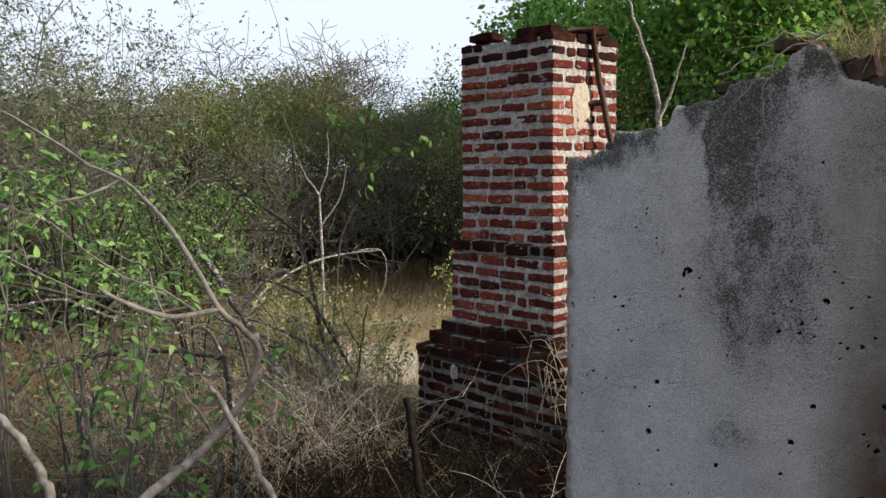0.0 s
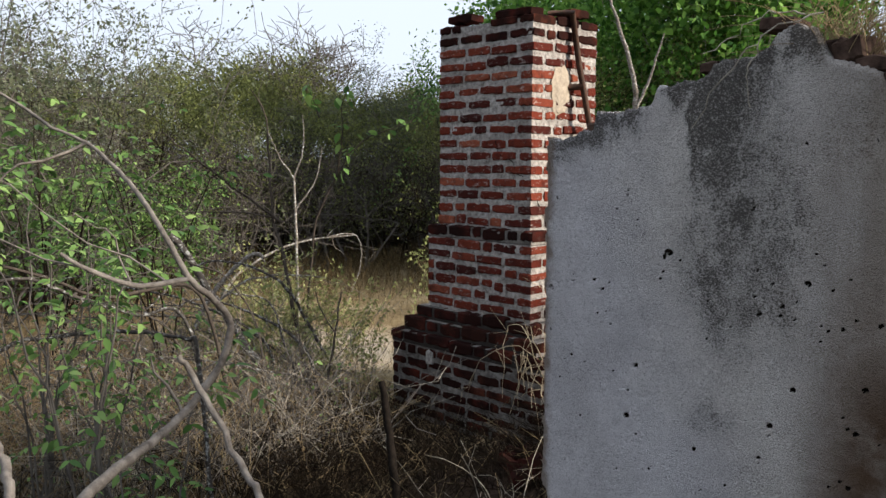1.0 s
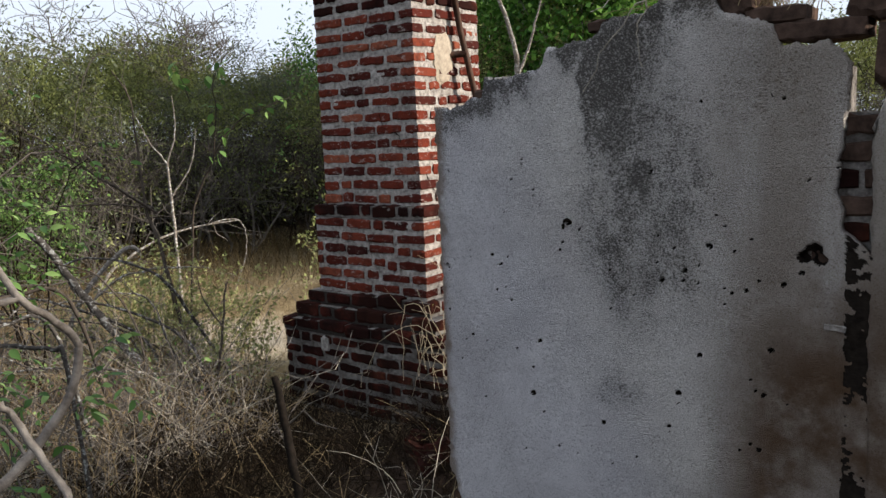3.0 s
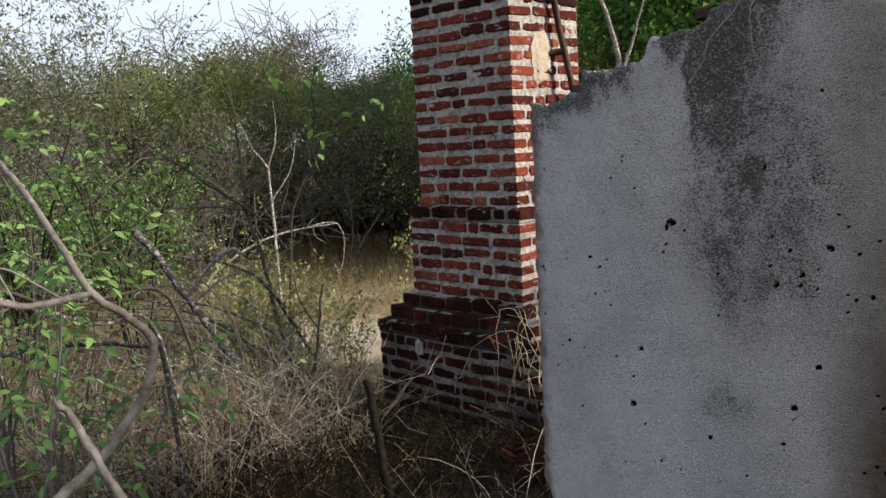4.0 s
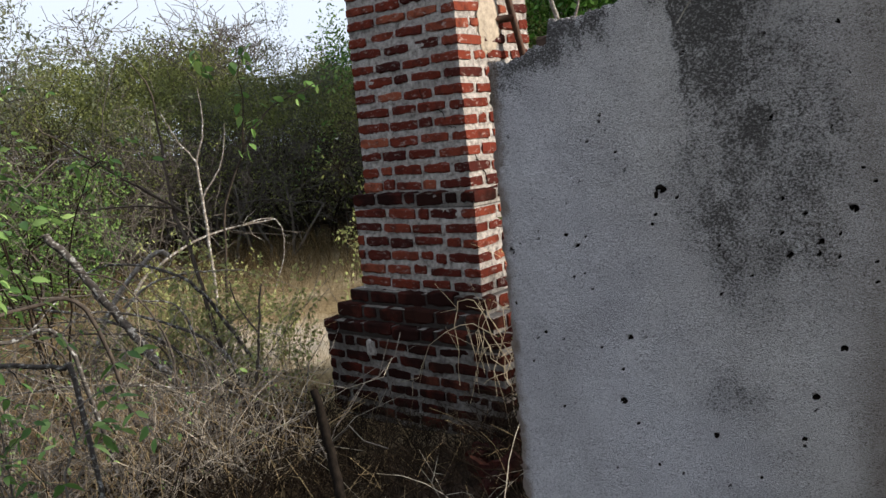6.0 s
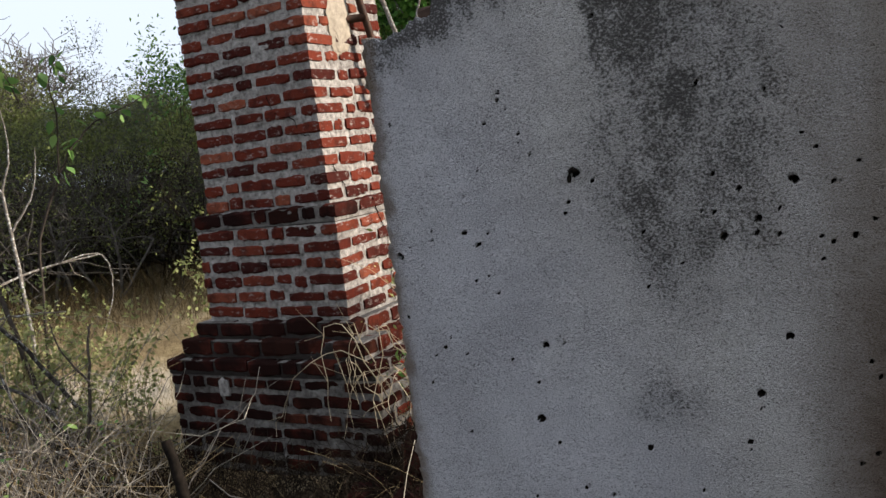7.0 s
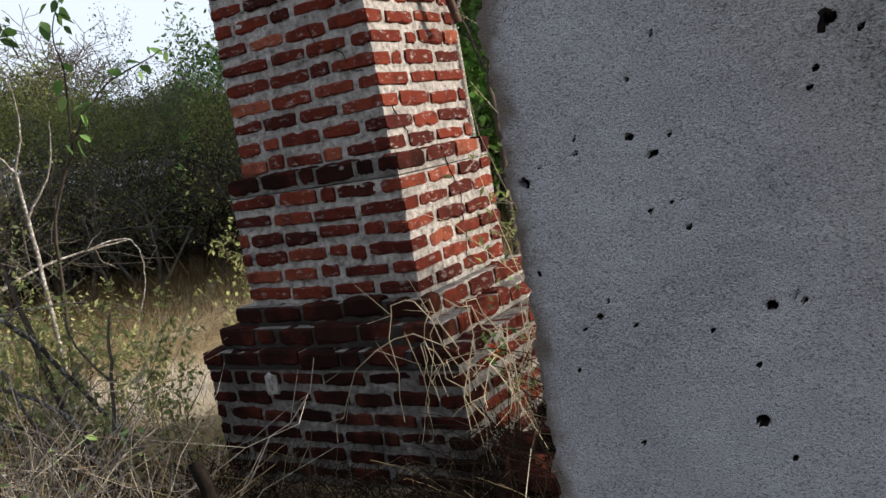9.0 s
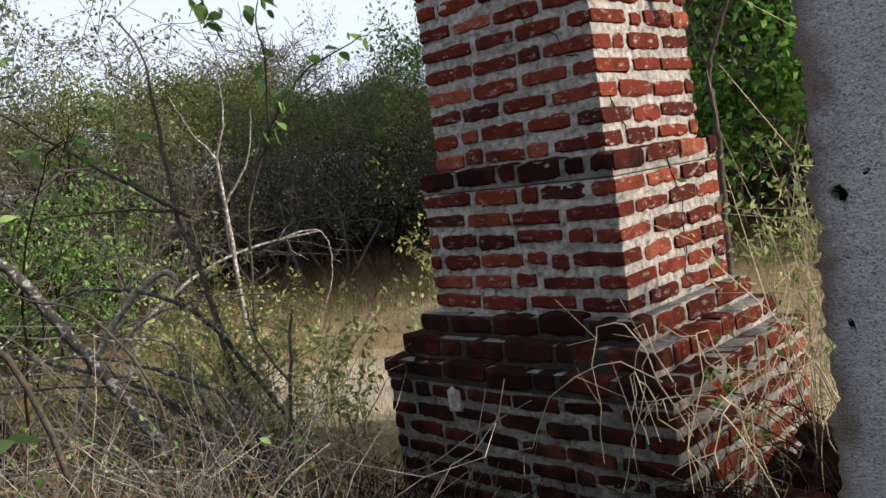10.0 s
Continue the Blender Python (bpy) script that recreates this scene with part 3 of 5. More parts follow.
# ---- iron bar on the pillar ----
def build_bar():
    bar = root("iron_bracket", (0.05, 0.42, 2.4), "rusty iron bar with a short arm fixed to the pillar", "bracket")
    o = np.array(bar.location)
    rng = np.random.default_rng(2)
    t = Tubes(rng)
    t.add(np.array([(0.03, 0.375, 2.885), (0.06, 0.42, 2.55), (0.10, 0.48, 2.2), (0.13, 0.53, 1.95)]) - o, 0.021, 0.021, 4)
    put("bar", t.mesh("bar", IRON, False), bar)
    t = Tubes(rng)
    t.add(np.array([(-0.12, 0.30, 2.895), (-0.02, 0.35, 2.892), (0.045, 0.385, 2.888)]) - o, 0.02, 0.02, 4)
    put("hook", t.mesh("hook", IRON, False), bar)
    t = Tubes(rng)
    t.add(np.array([(-0.03, 0.35, 2.39), (0.04, 0.40, 2.392), (0.085, 0.44, 2.395)]) - o, 0.022, 0.022, 4)
    put("arm", t.mesh("arm", IRON, False), bar)
    # daub round the arm's socket
    bm = bmesh.new()
    bmesh.ops.create_icosphere(bm, subdivisions=3, radius=1)
    for v in bm.verts:
        n = noise.noise(v.co * 2.2)
        v.co = Vector((v.co.x * 0.016, v.co.y * 0.11 * (1 + 0.45 * n), v.co.z * 0.17 * (1 + 0.3 * n)))
        v.co += Vector((0.0, 0.30, 2.37)) - Vector(o)
    part("daub", bm, CLAY, bar, "tan mortar daub round the socket")


build_bar()

# ---- ruined wall ----
WALL_Y, WALL_X0, WALL_X1, WALL_Z0 = -1.41, 1.27, 2.86, 0.36
TOP = [(1.27, 1.99), (1.515, 2.01), (1.53, 2.09), (1.78, 2.113), (1.82, 2.18), (2.00, 2.20), (2.05, 2.24), (2.25, 2.295), (2.285, 2.345), (2.36, 2.36), (2.42, 2.335),
       (2.462, 2.24), (2.55, 2.212), (2.63, 2.19), (2.655, 2.13), (2.72, 2.105), (2.79, 2.115), (2.855, 2.055)]
HOLES = [(1.898, 1.536, 0.013), (2.77, 1.468, 0.036), (2.742, 1.452, 0.024), (2.79, 1.445, 0.021), (2.735, 1.40, 0.009), (2.436, 1.471, 0.013), (2.402, 1.089, 0.012), (2.326, 0.941, 0.012), (2.291, 0.813, 0.008), (2.644, 1.137, 0.013), (2.62, 0.98, 0.011),
         (2.606, 0.786, 0.010), (1.716, 0.841, 0.015), (2.267, 1.345, 0.011), (2.35, 1.383, 0.010), (2.029, 0.775, 0.009), (1.757, 1.06, 0.012), (1.31, 1.331, 0.013),
         (1.54, 1.395, 0.009), (1.576, 1.357, 0.007), (2.02, 1.0, 0.004), (2.56, 1.33, 0.009), (2.68, 1.36, 0.009), (2.52, 1.46, 0.006), (1.43, 1.05, 0.007),
         (1.45, 1.08, 0.005), (2.345, 1.35, 0.006), (2.31, 1.46, 0.007), (2.29, 0.79, 0.005), (2.25, 1.5, 0.006),
         (1.438, 1.438, 0.0034), (1.431, 1.407, 0.0041), (1.429, 1.377, 0.0041), (1.348, 1.361, 0.0041), (1.462, 1.356, 0.0034), (1.506, 1.362, 0.0027), (1.561, 1.25, 0.0041), (1.55, 1.224, 0.0034), (1.602, 1.262, 0.0041), (1.63, 1.214, 0.0048), (1.446, 1.112, 0.0034), (1.394, 1.025, 0.0048), (1.565, 1.102, 0.0034), (1.648, 1.017, 0.0048), (1.55, 1.5, 0.0041), (1.424, 1.301, 0.0027), (1.765, 1.539, 0.0034),
         (1.744, 1.635, 0.0041), (2.245, 1.404, 0.0041), (2.4, 1.406, 0.0041), (2.489, 1.332, 0.0041), (2.325, 0.902, 0.0041), (2.162, 0.668, 0.0048), (2.232, 1.729, 0.0041), (2.576, 1.503, 0.0048), (2.602, 1.365, 0.0048), (2.594, 0.993, 0.0054), (2.578, 0.803, 0.0054), (2.385, 1.69, 0.0048), (2.159, 1.147, 0.0034), (1.844, 0.652, 0.0041), (1.539, 0.885, 0.0034), (1.474, 0.771, 0.0034)]


def jag(t, s, amount):
    return amount * (0.8 * noise.noise((t * 7, s, 0)) + 0.7 * noise.noise((t * 19, s, 4)) + 0.5 * noise.noise((t * 51, s, 8)) + 0.25 * noise.noise((t * 120, s, 3)))


def render_slab(name, x0, x1, top, bottom, left_amt, right_fn, holes, y, seed, dx=0.0040, thick=0.05):
    """A sheet of broken cement render: rough face, ragged rim, deep little holes."""
    nx, nz = int((x1 - x0) / dx), int(2.0 / dx)
    us = np.linspace(x0, x1, nx)
    tx, tz = np.array(top).T
    zt = np.interp(us, tx, tz) + np.array([jag(u, seed, 0.024) for u in us])
    zb = np.array([bottom(u) for u in us])
    x = np.repeat(us[:, None], nz, 1)
    v = np.linspace(0, 1, nz)
    z = zb[:, None] + (zt - zb)[:, None] * v
    w = ((x - x0) / (x1 - x0))
    lj = np.array([jag(q, seed + 20, left_amt) for q in np.linspace(0, 2.5, 400)])
    x = x + np.interp(z, np.linspace(0, 2.5, 400), lj) * np.exp(-(x - x0) / 0.06)
    rj = np.array([right_fn(q) for q in np.linspace(0, 2.5, 400)])
    x = x + np.interp(z, np.linspace(0, 2.5, 400), rj) * np.exp(-(x1 - x) / 0.12)
    rng = np.random.default_rng(seed)
    d = np.zeros_like(x)
    flat = np.stack([x, z], -1).reshape(-1, 2)
    d = np.array([0.005 * noise.noise((a * 3, b * 3, seed)) + 0.0022 * noise.noise((a * 18, b * 26, seed)) + 0.0016 * noise.noise((a * 55, b * 70, seed)) for a, b in flat]).reshape(x.shape)
    pits = rng.uniform(size=(90, 2)) * (x1 - x0, 1.7) + (x0, 0.4)
    for hx, hz, r in [*((p, q, s * (0.88 if s > 0.018 else 0.74)) for p, q, s in holes), *((a, b, rng.uniform(0.002, 0.0045)) for a, b in pits)]:
        q = np.hypot(x - hx, (z - hz) * 1.15)
        if r > 0.03:
            q = q * (1 + 0.16 * np.sin(2 * np.arctan2(z - hz, x - hx) + 1) + 0.10 * np.sin(3 * np.arctan2(z - hz, x - hx) + 2) + 0.05 * np.sin(7 * np.arctan2(z - hz, x - hx)))
        d = np.minimum(d, np.where(q < r * 1.7, d - (0.046 if r > 0.0030 else 0.012) * np.clip((r * 1.15 - q) / ((0.45 if r < 0.03 else 1.0) * r), 0, 1), d))
    edge = np.minimum.reduce([x - x0, (zt[:, None] - z), x1 - x])
    d -= 0.012 * np.clip(1 - edge / 0.022, 0, 1) ** 2
    front = np.stack([x, y - d, z], -1)
    back = front.copy()
    back[..., 1] = y + thick
    n = nx * nz
    i = (np.arange(nx - 1)[:, None] * nz + np.arange(nz - 1)).ravel()
    f = [np.stack([i, i + nz, i + nz + 1, i + 1], -1), np.stack([i + n + 1, i + n + nz + 1, i + n + nz, i + n], -1)]
    rim = np.concatenate([np.arange(nx) * nz, (nx - 1) * nz + np.arange(1, nz), (np.arange(nx - 1)[::-1]) * nz + nz - 1, np.arange(1, nz - 1)[::-1]])
    nxt = np.roll(rim, -1)
    f.append(np.stack([rim, rim + n, nxt + n, nxt], -1))
    me = mesh_np(name, np.concatenate([front.reshape(-1, 3), back.reshape(-1, 3)]), np.concatenate(f), PLASTER, True)
    # hole bottoms set near-black: their inner shade is put into the colour
    me.materials.append(CHAR_SHADE)
    deep = np.zeros(len(me.polygons), np.int32)
    deep[:len(i)] = (d.ravel()[i] + d.ravel()[i + nz + 1] < -0.022) & (np.minimum(x - x0, zt[:, None] - z).ravel()[i] > 0.03)
    me.polygons.foreach_set("material_index", deep)
    return me


CAPS = [brick_mesh("brick", 60 + k, ROCK) for k in range(3)]


def build_wall():
    wall = root("ruined_wall", (2.1, WALL_Y + 0.15, 0.1), "ruined brick wall faced with cracked grey cement render, black growth and rust stains", "wall")
    o = Vector(wall.location)

    def bottom(u):
        b = 0.29 + jag(u, 77, 0.02)
        return b + 0.12 * math.exp(-((u - 1.27) / 0.045) ** 4)

    def right(z):
        pinch = -0.03 * math.exp(-((z - 1.72) / 0.16) ** 2) + 0.10 * (1 - smoothstep(z, 1.42, 1.55))
        return float(pinch + jag(z, 31, 0.018))

    me = render_slab("render_coat", WALL_X0, WALL_X1, TOP, bottom, 0.027, right, HOLES, WALL_Y, 9)
    ob = put("render_coat", me, wall, "thick grey cement render coat with small deep holes")
    ob.location = -o
    # further part of the wall beyond the crack; its tall unseen run is added to block the sun
    me = render_slab("render_coat", 2.925, 7.0, [(2.925, 1.86), (2.97, 1.98), (3.06, 2.04), (3.3, 2.1), (3.5, 2.7), (3.9, 3.1), (7.0, 3.2)], lambda u: 0.0, 0.025, lambda z: 0.0, [(3.2, 1.3, 0.012)], WALL_Y + 0.004, 14, 0.02)
    ob = put("render_coat", me, wall, "grey cement render beyond the crack, extended unseen to block sun")
    ob.location = -o
    # brick core behind the coat
    rng = np.random.default_rng(8)
    tx, tz = np.array(TOP).T
    z, c = 0.0, 0
    y0 = WALL_Y + 0.052
    while z < 2.42:
        x = 1.285 + (0.0 if c % 2 else -0.10) + rng.uniform(-0.02, 0.02)
        while x < 3.6:
            ln = rng.uniform(0.21, 0.25)
            x_in = max(x, 1.26 + rng.uniform(0.0, 0.025))
            ln_in = x + ln - x_in
            mid = x_in + ln_in / 2
            lim = np.interp(mid, tx, tz) if mid < 2.86 else 1.97
            gap = 2.84 < mid < 2.96 and z > 1.88
            if ln_in > 0.06 and z + 0.07 < lim - 0.012 and not gap:
                m = Matrix.LocRotScale(Vector((mid, y0 + 0.065 + rng.normal() * 0.004, z + 0.035)) - o, Euler((0, rng.normal() * 0.012, rng.normal() * 0.02)), Vector((ln_in, 0.13, 0.062)))
                # sooty near the top; behind the crack the dark stone paints the gap's shade
                put("brick", (CAPS[rng.integers(3)] if z > 1.85 or mid > 2.8 else BRICKS[BRICK_BASE][rng.integers(7)]), wall, m=m)
            x += ln + 0.02
        z += 0.083
        c += 1
    bm = bmesh.new()
    for x0, x1, zz in ((1.275, 1.5, 1.93), (1.5, 1.8, 2.02), (1.8, 2.24, 2.12), (2.24, 2.84, 2.04), (2.84, 3.9, 1.9)):
        r = bmesh.ops.create_cube(bm, size=1)["verts"]
        for v in r:
            v.co = Vector(((x0 + x1) / 2 + v.co.x * (x1 - x0), y0 + 0.075 + v.co.y * 0.125, zz / 2 + v.co.z * zz)) - o
    part("mortar", bm, MORTAR_OLD, wall, "old dark mortar")
    # capping bricks and stones on the broken top
    for cx, cz, ln, h, a in ((2.27, 2.375, 0.12, 0.05, 4), (2.525, 2.262, 0.095, 0.085, -14), (2.635, 2.212, 0.18, 0.055, 2), (2.765, 2.152, 0.26, 0.062, 1), (2.05, 2.245, 0.13, 0.04, -4), (2.905, 2.25, 0.11, 0.15, 15), (2.985, 2.07, 0.12, 0.19, 3)):
        m = Matrix.LocRotScale(Vector((cx, WALL_Y + 0.10, cz)) - o, Euler((0, radians(a), 0.008 * a)), Vector((ln, 0.16, h)))
        put("brick", CAPS[int(cx * 100) % 3], wall, "loose blackened brick", m=m)
    # a scraped scar in the coat
    m = Matrix.LocRotScale(Vector((2.835, WALL_Y - 0.001, 1.235)) - o, Euler((0, 0.06, 0)), Vector((0.062, 0.012, 0.020)))
    put("scar", brick_mesh("scar", 78, MORTAR), wall, "pale scraped scar in the render", m=m)
    return wall


build_wall()


def build_peg():
    t = Tubes(np.random.default_rng(1))
    t.add([(0.008, 0.03, 0.006), (0.006, -0.006, 0.012), (0.003, -0.020, 0.012), (0.001, -0.026, -0.004), (0.000, -0.022, -0.018)], 0.010, 0.006, 5, 0.2)
    ob = put("wall_peg", t.mesh("wall_peg", CHAR_SHADE, False), m=pose(1.888, WALL_Y, 1.532))
    tagged(ob, "weathered broken wooden peg sticking out of the render", "peg")
    # brown rust stain in an arc, modelled as a raised half ring
    t = Tubes(np.random.default_rng(1))
    a = np.linspace(0.1, math.pi - 0.1, 12)
    t.add(np.stack([0.045 * np.cos(a), 0 * a, 0.05 * np.sin(a)], -1), 0.008, 0.008, 6, 0.1)
    ob = put("rust_ring", t.mesh("rust_ring", IRON), m=pose(2.34, WALL_Y - 0.004, 0.46))
    tagged(ob, "ring-shaped rust stain on the grey wall, built as a tube", "ring")


build_peg()


# ---- branches and saplings, by their run ----
BIG = [(2.15, -3.73, 1.33), (2.03, -3.59, 1.33), (2.0, -3.5, 1.37), (2.02, -3.43, 1.46), (2.03, -3.41, 1.55), (2.05, -3.46, 1.61), (2.07, -3.52, 1.66), (2.01, -3.55, 1.76), (1.91, -3.56, 1.84), (1.82, -3.57, 1.89), (1.76, -3.59, 1.93), (1.69, -3.65, 1.97)]
ARM = [(2.07, -3.52, 1.66), (2.03, -3.61, 1.65), (2.01, -3.7, 1.69), (1.99, -3.74, 1.72)]
CUT = [(2.36, -3.69, 1.58), (2.4, -3.67, 1.52), (2.5, -3.66, 1.42), (2.59, -3.68, 1.34)]
BL = [(2.06, -3.97, 1.56), (2.07, -3.95, 1.52), (2.15, -3.92, 1.45), (2.22, -3.92, 1.41), (2.3, -3.94, 1.34)]
DARK = [(-1.85, -0.49, 0.02), (-2.05, -0.49, 0.46), (-2.28, -0.47, 1.11), (-2.39, -0.49, 1.36), (-2.46, -0.47, 1.81), (-2.51, -0.47, 2.24), (-2.56, -0.57, 2.46)]
DARK_A = [(-2.33, -0.44, 1.36), (-2.46, -0.76, 1.63), (-2.53, -1.08, 1.87), (-2.56, -1.37, 2.1)]
DARK_B = [(-2.36, -0.45, 1.4), (-2.58, -0.8, 1.45), (-2.68, -1.19, 1.46)]
PALE = [(-3.2, 0.29, 0.04), (-3.29, 0.35, 0.94), (-3.34, 0.36, 1.7)]
PALE_A = [(-3.34, 0.36, 1.7), (-3.38, 0.23, 1.9), (-3.44, 0.14, 2.15)]
PALE_B = [(-3.34, 0.36, 1.7), (-3.25, 0.42, 2.01), (-3.25, 0.41, 2.32)]
PALE_C = [(-3.32, 0.36, 1.39), (-3.19, 0.5, 1.67), (-3.15, 0.57, 2.01)]
ARCH = [(-3.74, -0.18, 0.61), (-3.74, 0.08, 0.81), (-3.65, 0.45, 0.99), (-3.54, 0.8, 1.06), (-3.36, 1.13, 1.09), (-3.3, 1.16, 0.8), (-3.3, 0.98, 0.4)]
HOOK = [(-2.87, -0.95, 0.5), (-2.82, -0.75, 0.83), (-2.74, -0.56, 1.02), (-2.7, -0.47, 1.07), (-2.66, -0.42, 1.03)]
LOW = [(-2.72, -0.81, 0.7), (-2.62, -0.59, 0.86), (-2.36, -0.35, 0.91), (-2.18, -0.11, 0.88)]
DIAG = [(-2.33, -1.45, 1.36), (-2.24, -1.32, 1.12), (-2.14, -1.19, 0.84), (-1.89, -1.08, 0.5), (-1.6, -0.98, 0.16)]
WHITE = [(-0.46, -3.13, 1.04), (-0.41, -2.97, 1.06), (-0.39, -2.75, 1.06), (-0.36, -2.56, 1.04), (-0.26, -2.37, 0.99), (-0.22, -2.33, 0.9)]
GREYA = [(-1.14, -3.2, 1.2), (-1.06, -2.88, 1.26), (-1.05, -2.59, 1.13), (-1.01, -2.28, 1.0), (-0.89, -2.05, 0.95)]
GREYB = [(-1.63, -3.01, 1.32), (-1.52, -2.67, 1.22), (-1.37, -2.33, 1.06), (-1.35, -2.01, 1.08), (-1.21, -1.76, 0.99)]
TIPS = [(-1.32, -0.74, 0.18), (-1.32, -0.65, 0.6), (-1.34, -0.6, 0.84), (-1.34, -0.57, 0.91)]
STUMP = [(0.54, -1.66, 0.13), (0.42, -1.6, 0.47), (0.33, -1.58, 0.74)]
CREEP = [(-2.5, -0.01, 1.19), (-2.22, 0.05, 1.75), (-2.1, 0.18, 2.0), (-1.88, 0.27, 2.12), (-1.7, 0.46, 2.22)]
CREEPB = [(-2.22, 0.05, 1.75), (-2.0, -0.05, 2.11), (-1.89, -0.14, 2.32), (-1.81, -0.1, 2.5)]
CREEPC = [(-2.01, -0.28, 2.22), (-2.01, -0.33, 2.36), (-2.01, -0.39, 2.48)]
STEMR = [(-0.9, 2.67, 0.54), (-0.91, 2.73, 1.23), (-0.92, 2.73, 1.58), (-0.92, 2.72, 1.84), (-0.82, 2.74, 2.12), (-0.73, 2.75, 2.36)]
STEMRB = [(-0.91, 2.72, 1.81), (-0.98, 2.66, 2.08), (-1.01, 2.61, 2.35)]
STEMRC = [(-0.91, 2.74, 1.44), (-0.71, 2.83, 1.48), (-0.54, 2.91, 1.42)]
GBR = [(-2.37, 4.85, 2.41), (-2.37, 4.82, 2.77), (-2.46, 4.7, 3.32), (-2.56, 4.54, 3.8), (-2.58, 4.44, 4.14)]
GBRB = [(-2.37, 4.84, 2.52), (-2.22, 4.91, 2.9), (-2.05, 4.94, 3.44)]


def branch_thing(name, label, category, runs, material, seed, leaf=None, group=""):
    """A plant of given runs: (points, radius at start, radius at end). leaf: (material, size, count, droop)."""
    rng = np.random.default_rng(seed)
    o = np.array(runs[0][0][0])
    ob = root(name, tuple(o), label, category, group)
    ends = []
    for k, (pts, r0, r1) in enumerate(runs):
        t = Tubes(rng)
        q = spline(pts, max(6, len(pts) * 5)) - o
        q[1:-1] += rng.normal(size=(len(q) - 2, 3)) * r0 * (0.06 if name == "bent_branch" else 0.16 if r0 > 0.013 else 0.4)
        if "branch" in name:
            for _ in range(3):
                j = rng.integers(2, len(q) - 1)
                tw = Tubes(rng)
                d = (q[j] - q[j - 1]) / np.linalg.norm(q[j] - q[j - 1]) * 0.6 + rng.normal(size=3) * 0.5
                tw.add(q[j] + np.cumsum(np.vstack([np.zeros(3), np.tile(d, (5, 1)) * rng.uniform(0.03, 0.07) + rng.normal(size=(5, 3)) * 0.012]), 0), r0 * 0.35, r0 * 0.12, 4)
                put("twig", tw.mesh("twig", material), ob)
        t.add(q, r0, r1, 8 if r0 > 0.012 else 5, 0.05)
        put("stem" if k == 0 else "limb", t.mesh("stem", material), ob)
        ends.append(q)
    if leaf:
        mat, size, count, droop = leaf
        q = np.concatenate([e[len(e) // 3:] for e in ends])
        at = q[rng.integers(len(q), size=count)] + rng.normal(size=(count, 3)) * size * 0.35
        put("leaves", broad_leaves("leaves", at, size, mat, rng, droop, 0.6), ob)
    return ob


branch_thing("bent_branch", "bare pale bent branch forking beside the path", "branch",
             [([(2.42, -4.2, 0.25), (2.44, -4.11, 0.8), (2.37, -3.99, 1.2), (2.26, -3.86, 1.3), *BIG], 0.0125, 0.0035), (ARM, 0.0065, 0.004)], BARK_PALE, 1)
branch_thing("cut_stick", "bare brown cut stick leaning among the weeds", "stick", [([*CUT, (2.66, -3.8, 0.9), (2.6, -3.95, 0.3)], 0.005, 0.007)], BARK_PALE, 2)
branch_thing("cut_stick", "grey bare stick at the edge of the path", "stick", [([*BL, (2.3, -4.0, 0.9), (2.2, -4.1, 0.3)], 0.0075, 0.009)], BARK_PALE, 3)
branch_thing("sapling", "thin dark sapling with long bare side branches", "sapling",
             [([(-1.8, -0.5, -0.05), *DARK], 0.022, 0.004), (DARK_A, 0.012, 0.004), (DARK_B, 0.009, 0.003)], BARK_DARK, 4)
branch_thing("sapling", "pale grey leafless sapling with a forked top", "sapling",
             [([(-3.18, 0.28, -0.05), *PALE], 0.019, 0.012), (PALE_A, 0.010, 0.003), (PALE_B, 0.010, 0.003), (PALE_C, 0.010, 0.003)], BARK_GREY, 5)
branch_thing("arching_branch", "pale arching dead branch over the dry grass", "branch",
             [([(-3.75, -0.5, 0.0), *ARCH[:5]], 0.017, 0.006), (ARCH[3:], 0.008, 0.003)], BARK_GREY, 6)
branch_thing("hooked_branch", "grey dead branch with a hooked end", "branch", [([(-2.9, -1.1, 0.0), *HOOK], 0.022, 0.018), (LOW, 0.012, 0.005)], BARK_GREY, 7)
branch_thing("fallen_branch", "mottled dark grey fallen branch lying aslant with lichen", "branch", [([*DIAG, (-1.5, -0.95, 0.0)], 0.026, 0.030)], BARK_MOTTLED, 8)
branch_thing("fallen_branch", "lichen-white dead branch lying over the weeds", "branch", [([(-0.5, -3.3, 0.9), *WHITE, (-0.15, -2.3, 0.0)], 0.009, 0.012)], BARK_MOTTLED, 9)
branch_thing("fallen_branch", "grey bent dead branch among weeds", "branch", [([(-1.2, -3.4, 1.1), *GREYA, (-0.8, -1.9, 0.0)], 0.009, 0.012)], BARK_MOTTLED, 10)
branch_thing("fallen_branch", "dark bent dead branch among weeds", "branch", [([(-1.7, -3.2, 1.25), *GREYB, (-1.1, -1.6, 0.0)], 0.010, 0.013)], BARK_DARK, 11)
bough = np.random.default_rng(73)
for k in range(11):
    p0 = np.array((-1.75, -0.95, 0.0)) + bough.normal(size=3) * (0.35, 0.3, 0)
    reach = np.array((-bough.uniform(0.3, 1.3), -bough.uniform(0.5, 1.7), 0))
    rise = bough.uniform(0.55, 1.15)
    run = [tuple(p0 + reach * u + np.array((bough.normal() * 0.07, bough.normal() * 0.07, rise * v))) for u, v in ((0, 0), (0.12, 0.55), (0.38, 0.9), (0.7, 1.0), (1.0, bough.uniform(0.6, 1.15)))]
    r = bough.uniform(0.008, 0.017)
    branch_thing("fallen_branch", ("grey lichen-spotted dead bough arching over weeds", "dark dead bough arching over weeds")[k % 3 == 2], "branch", [(run, r, r * 0.35)], BARK_DARK if k % 3 == 2 else BARK_MOTTLED, 120 + k, group="dead boughs")
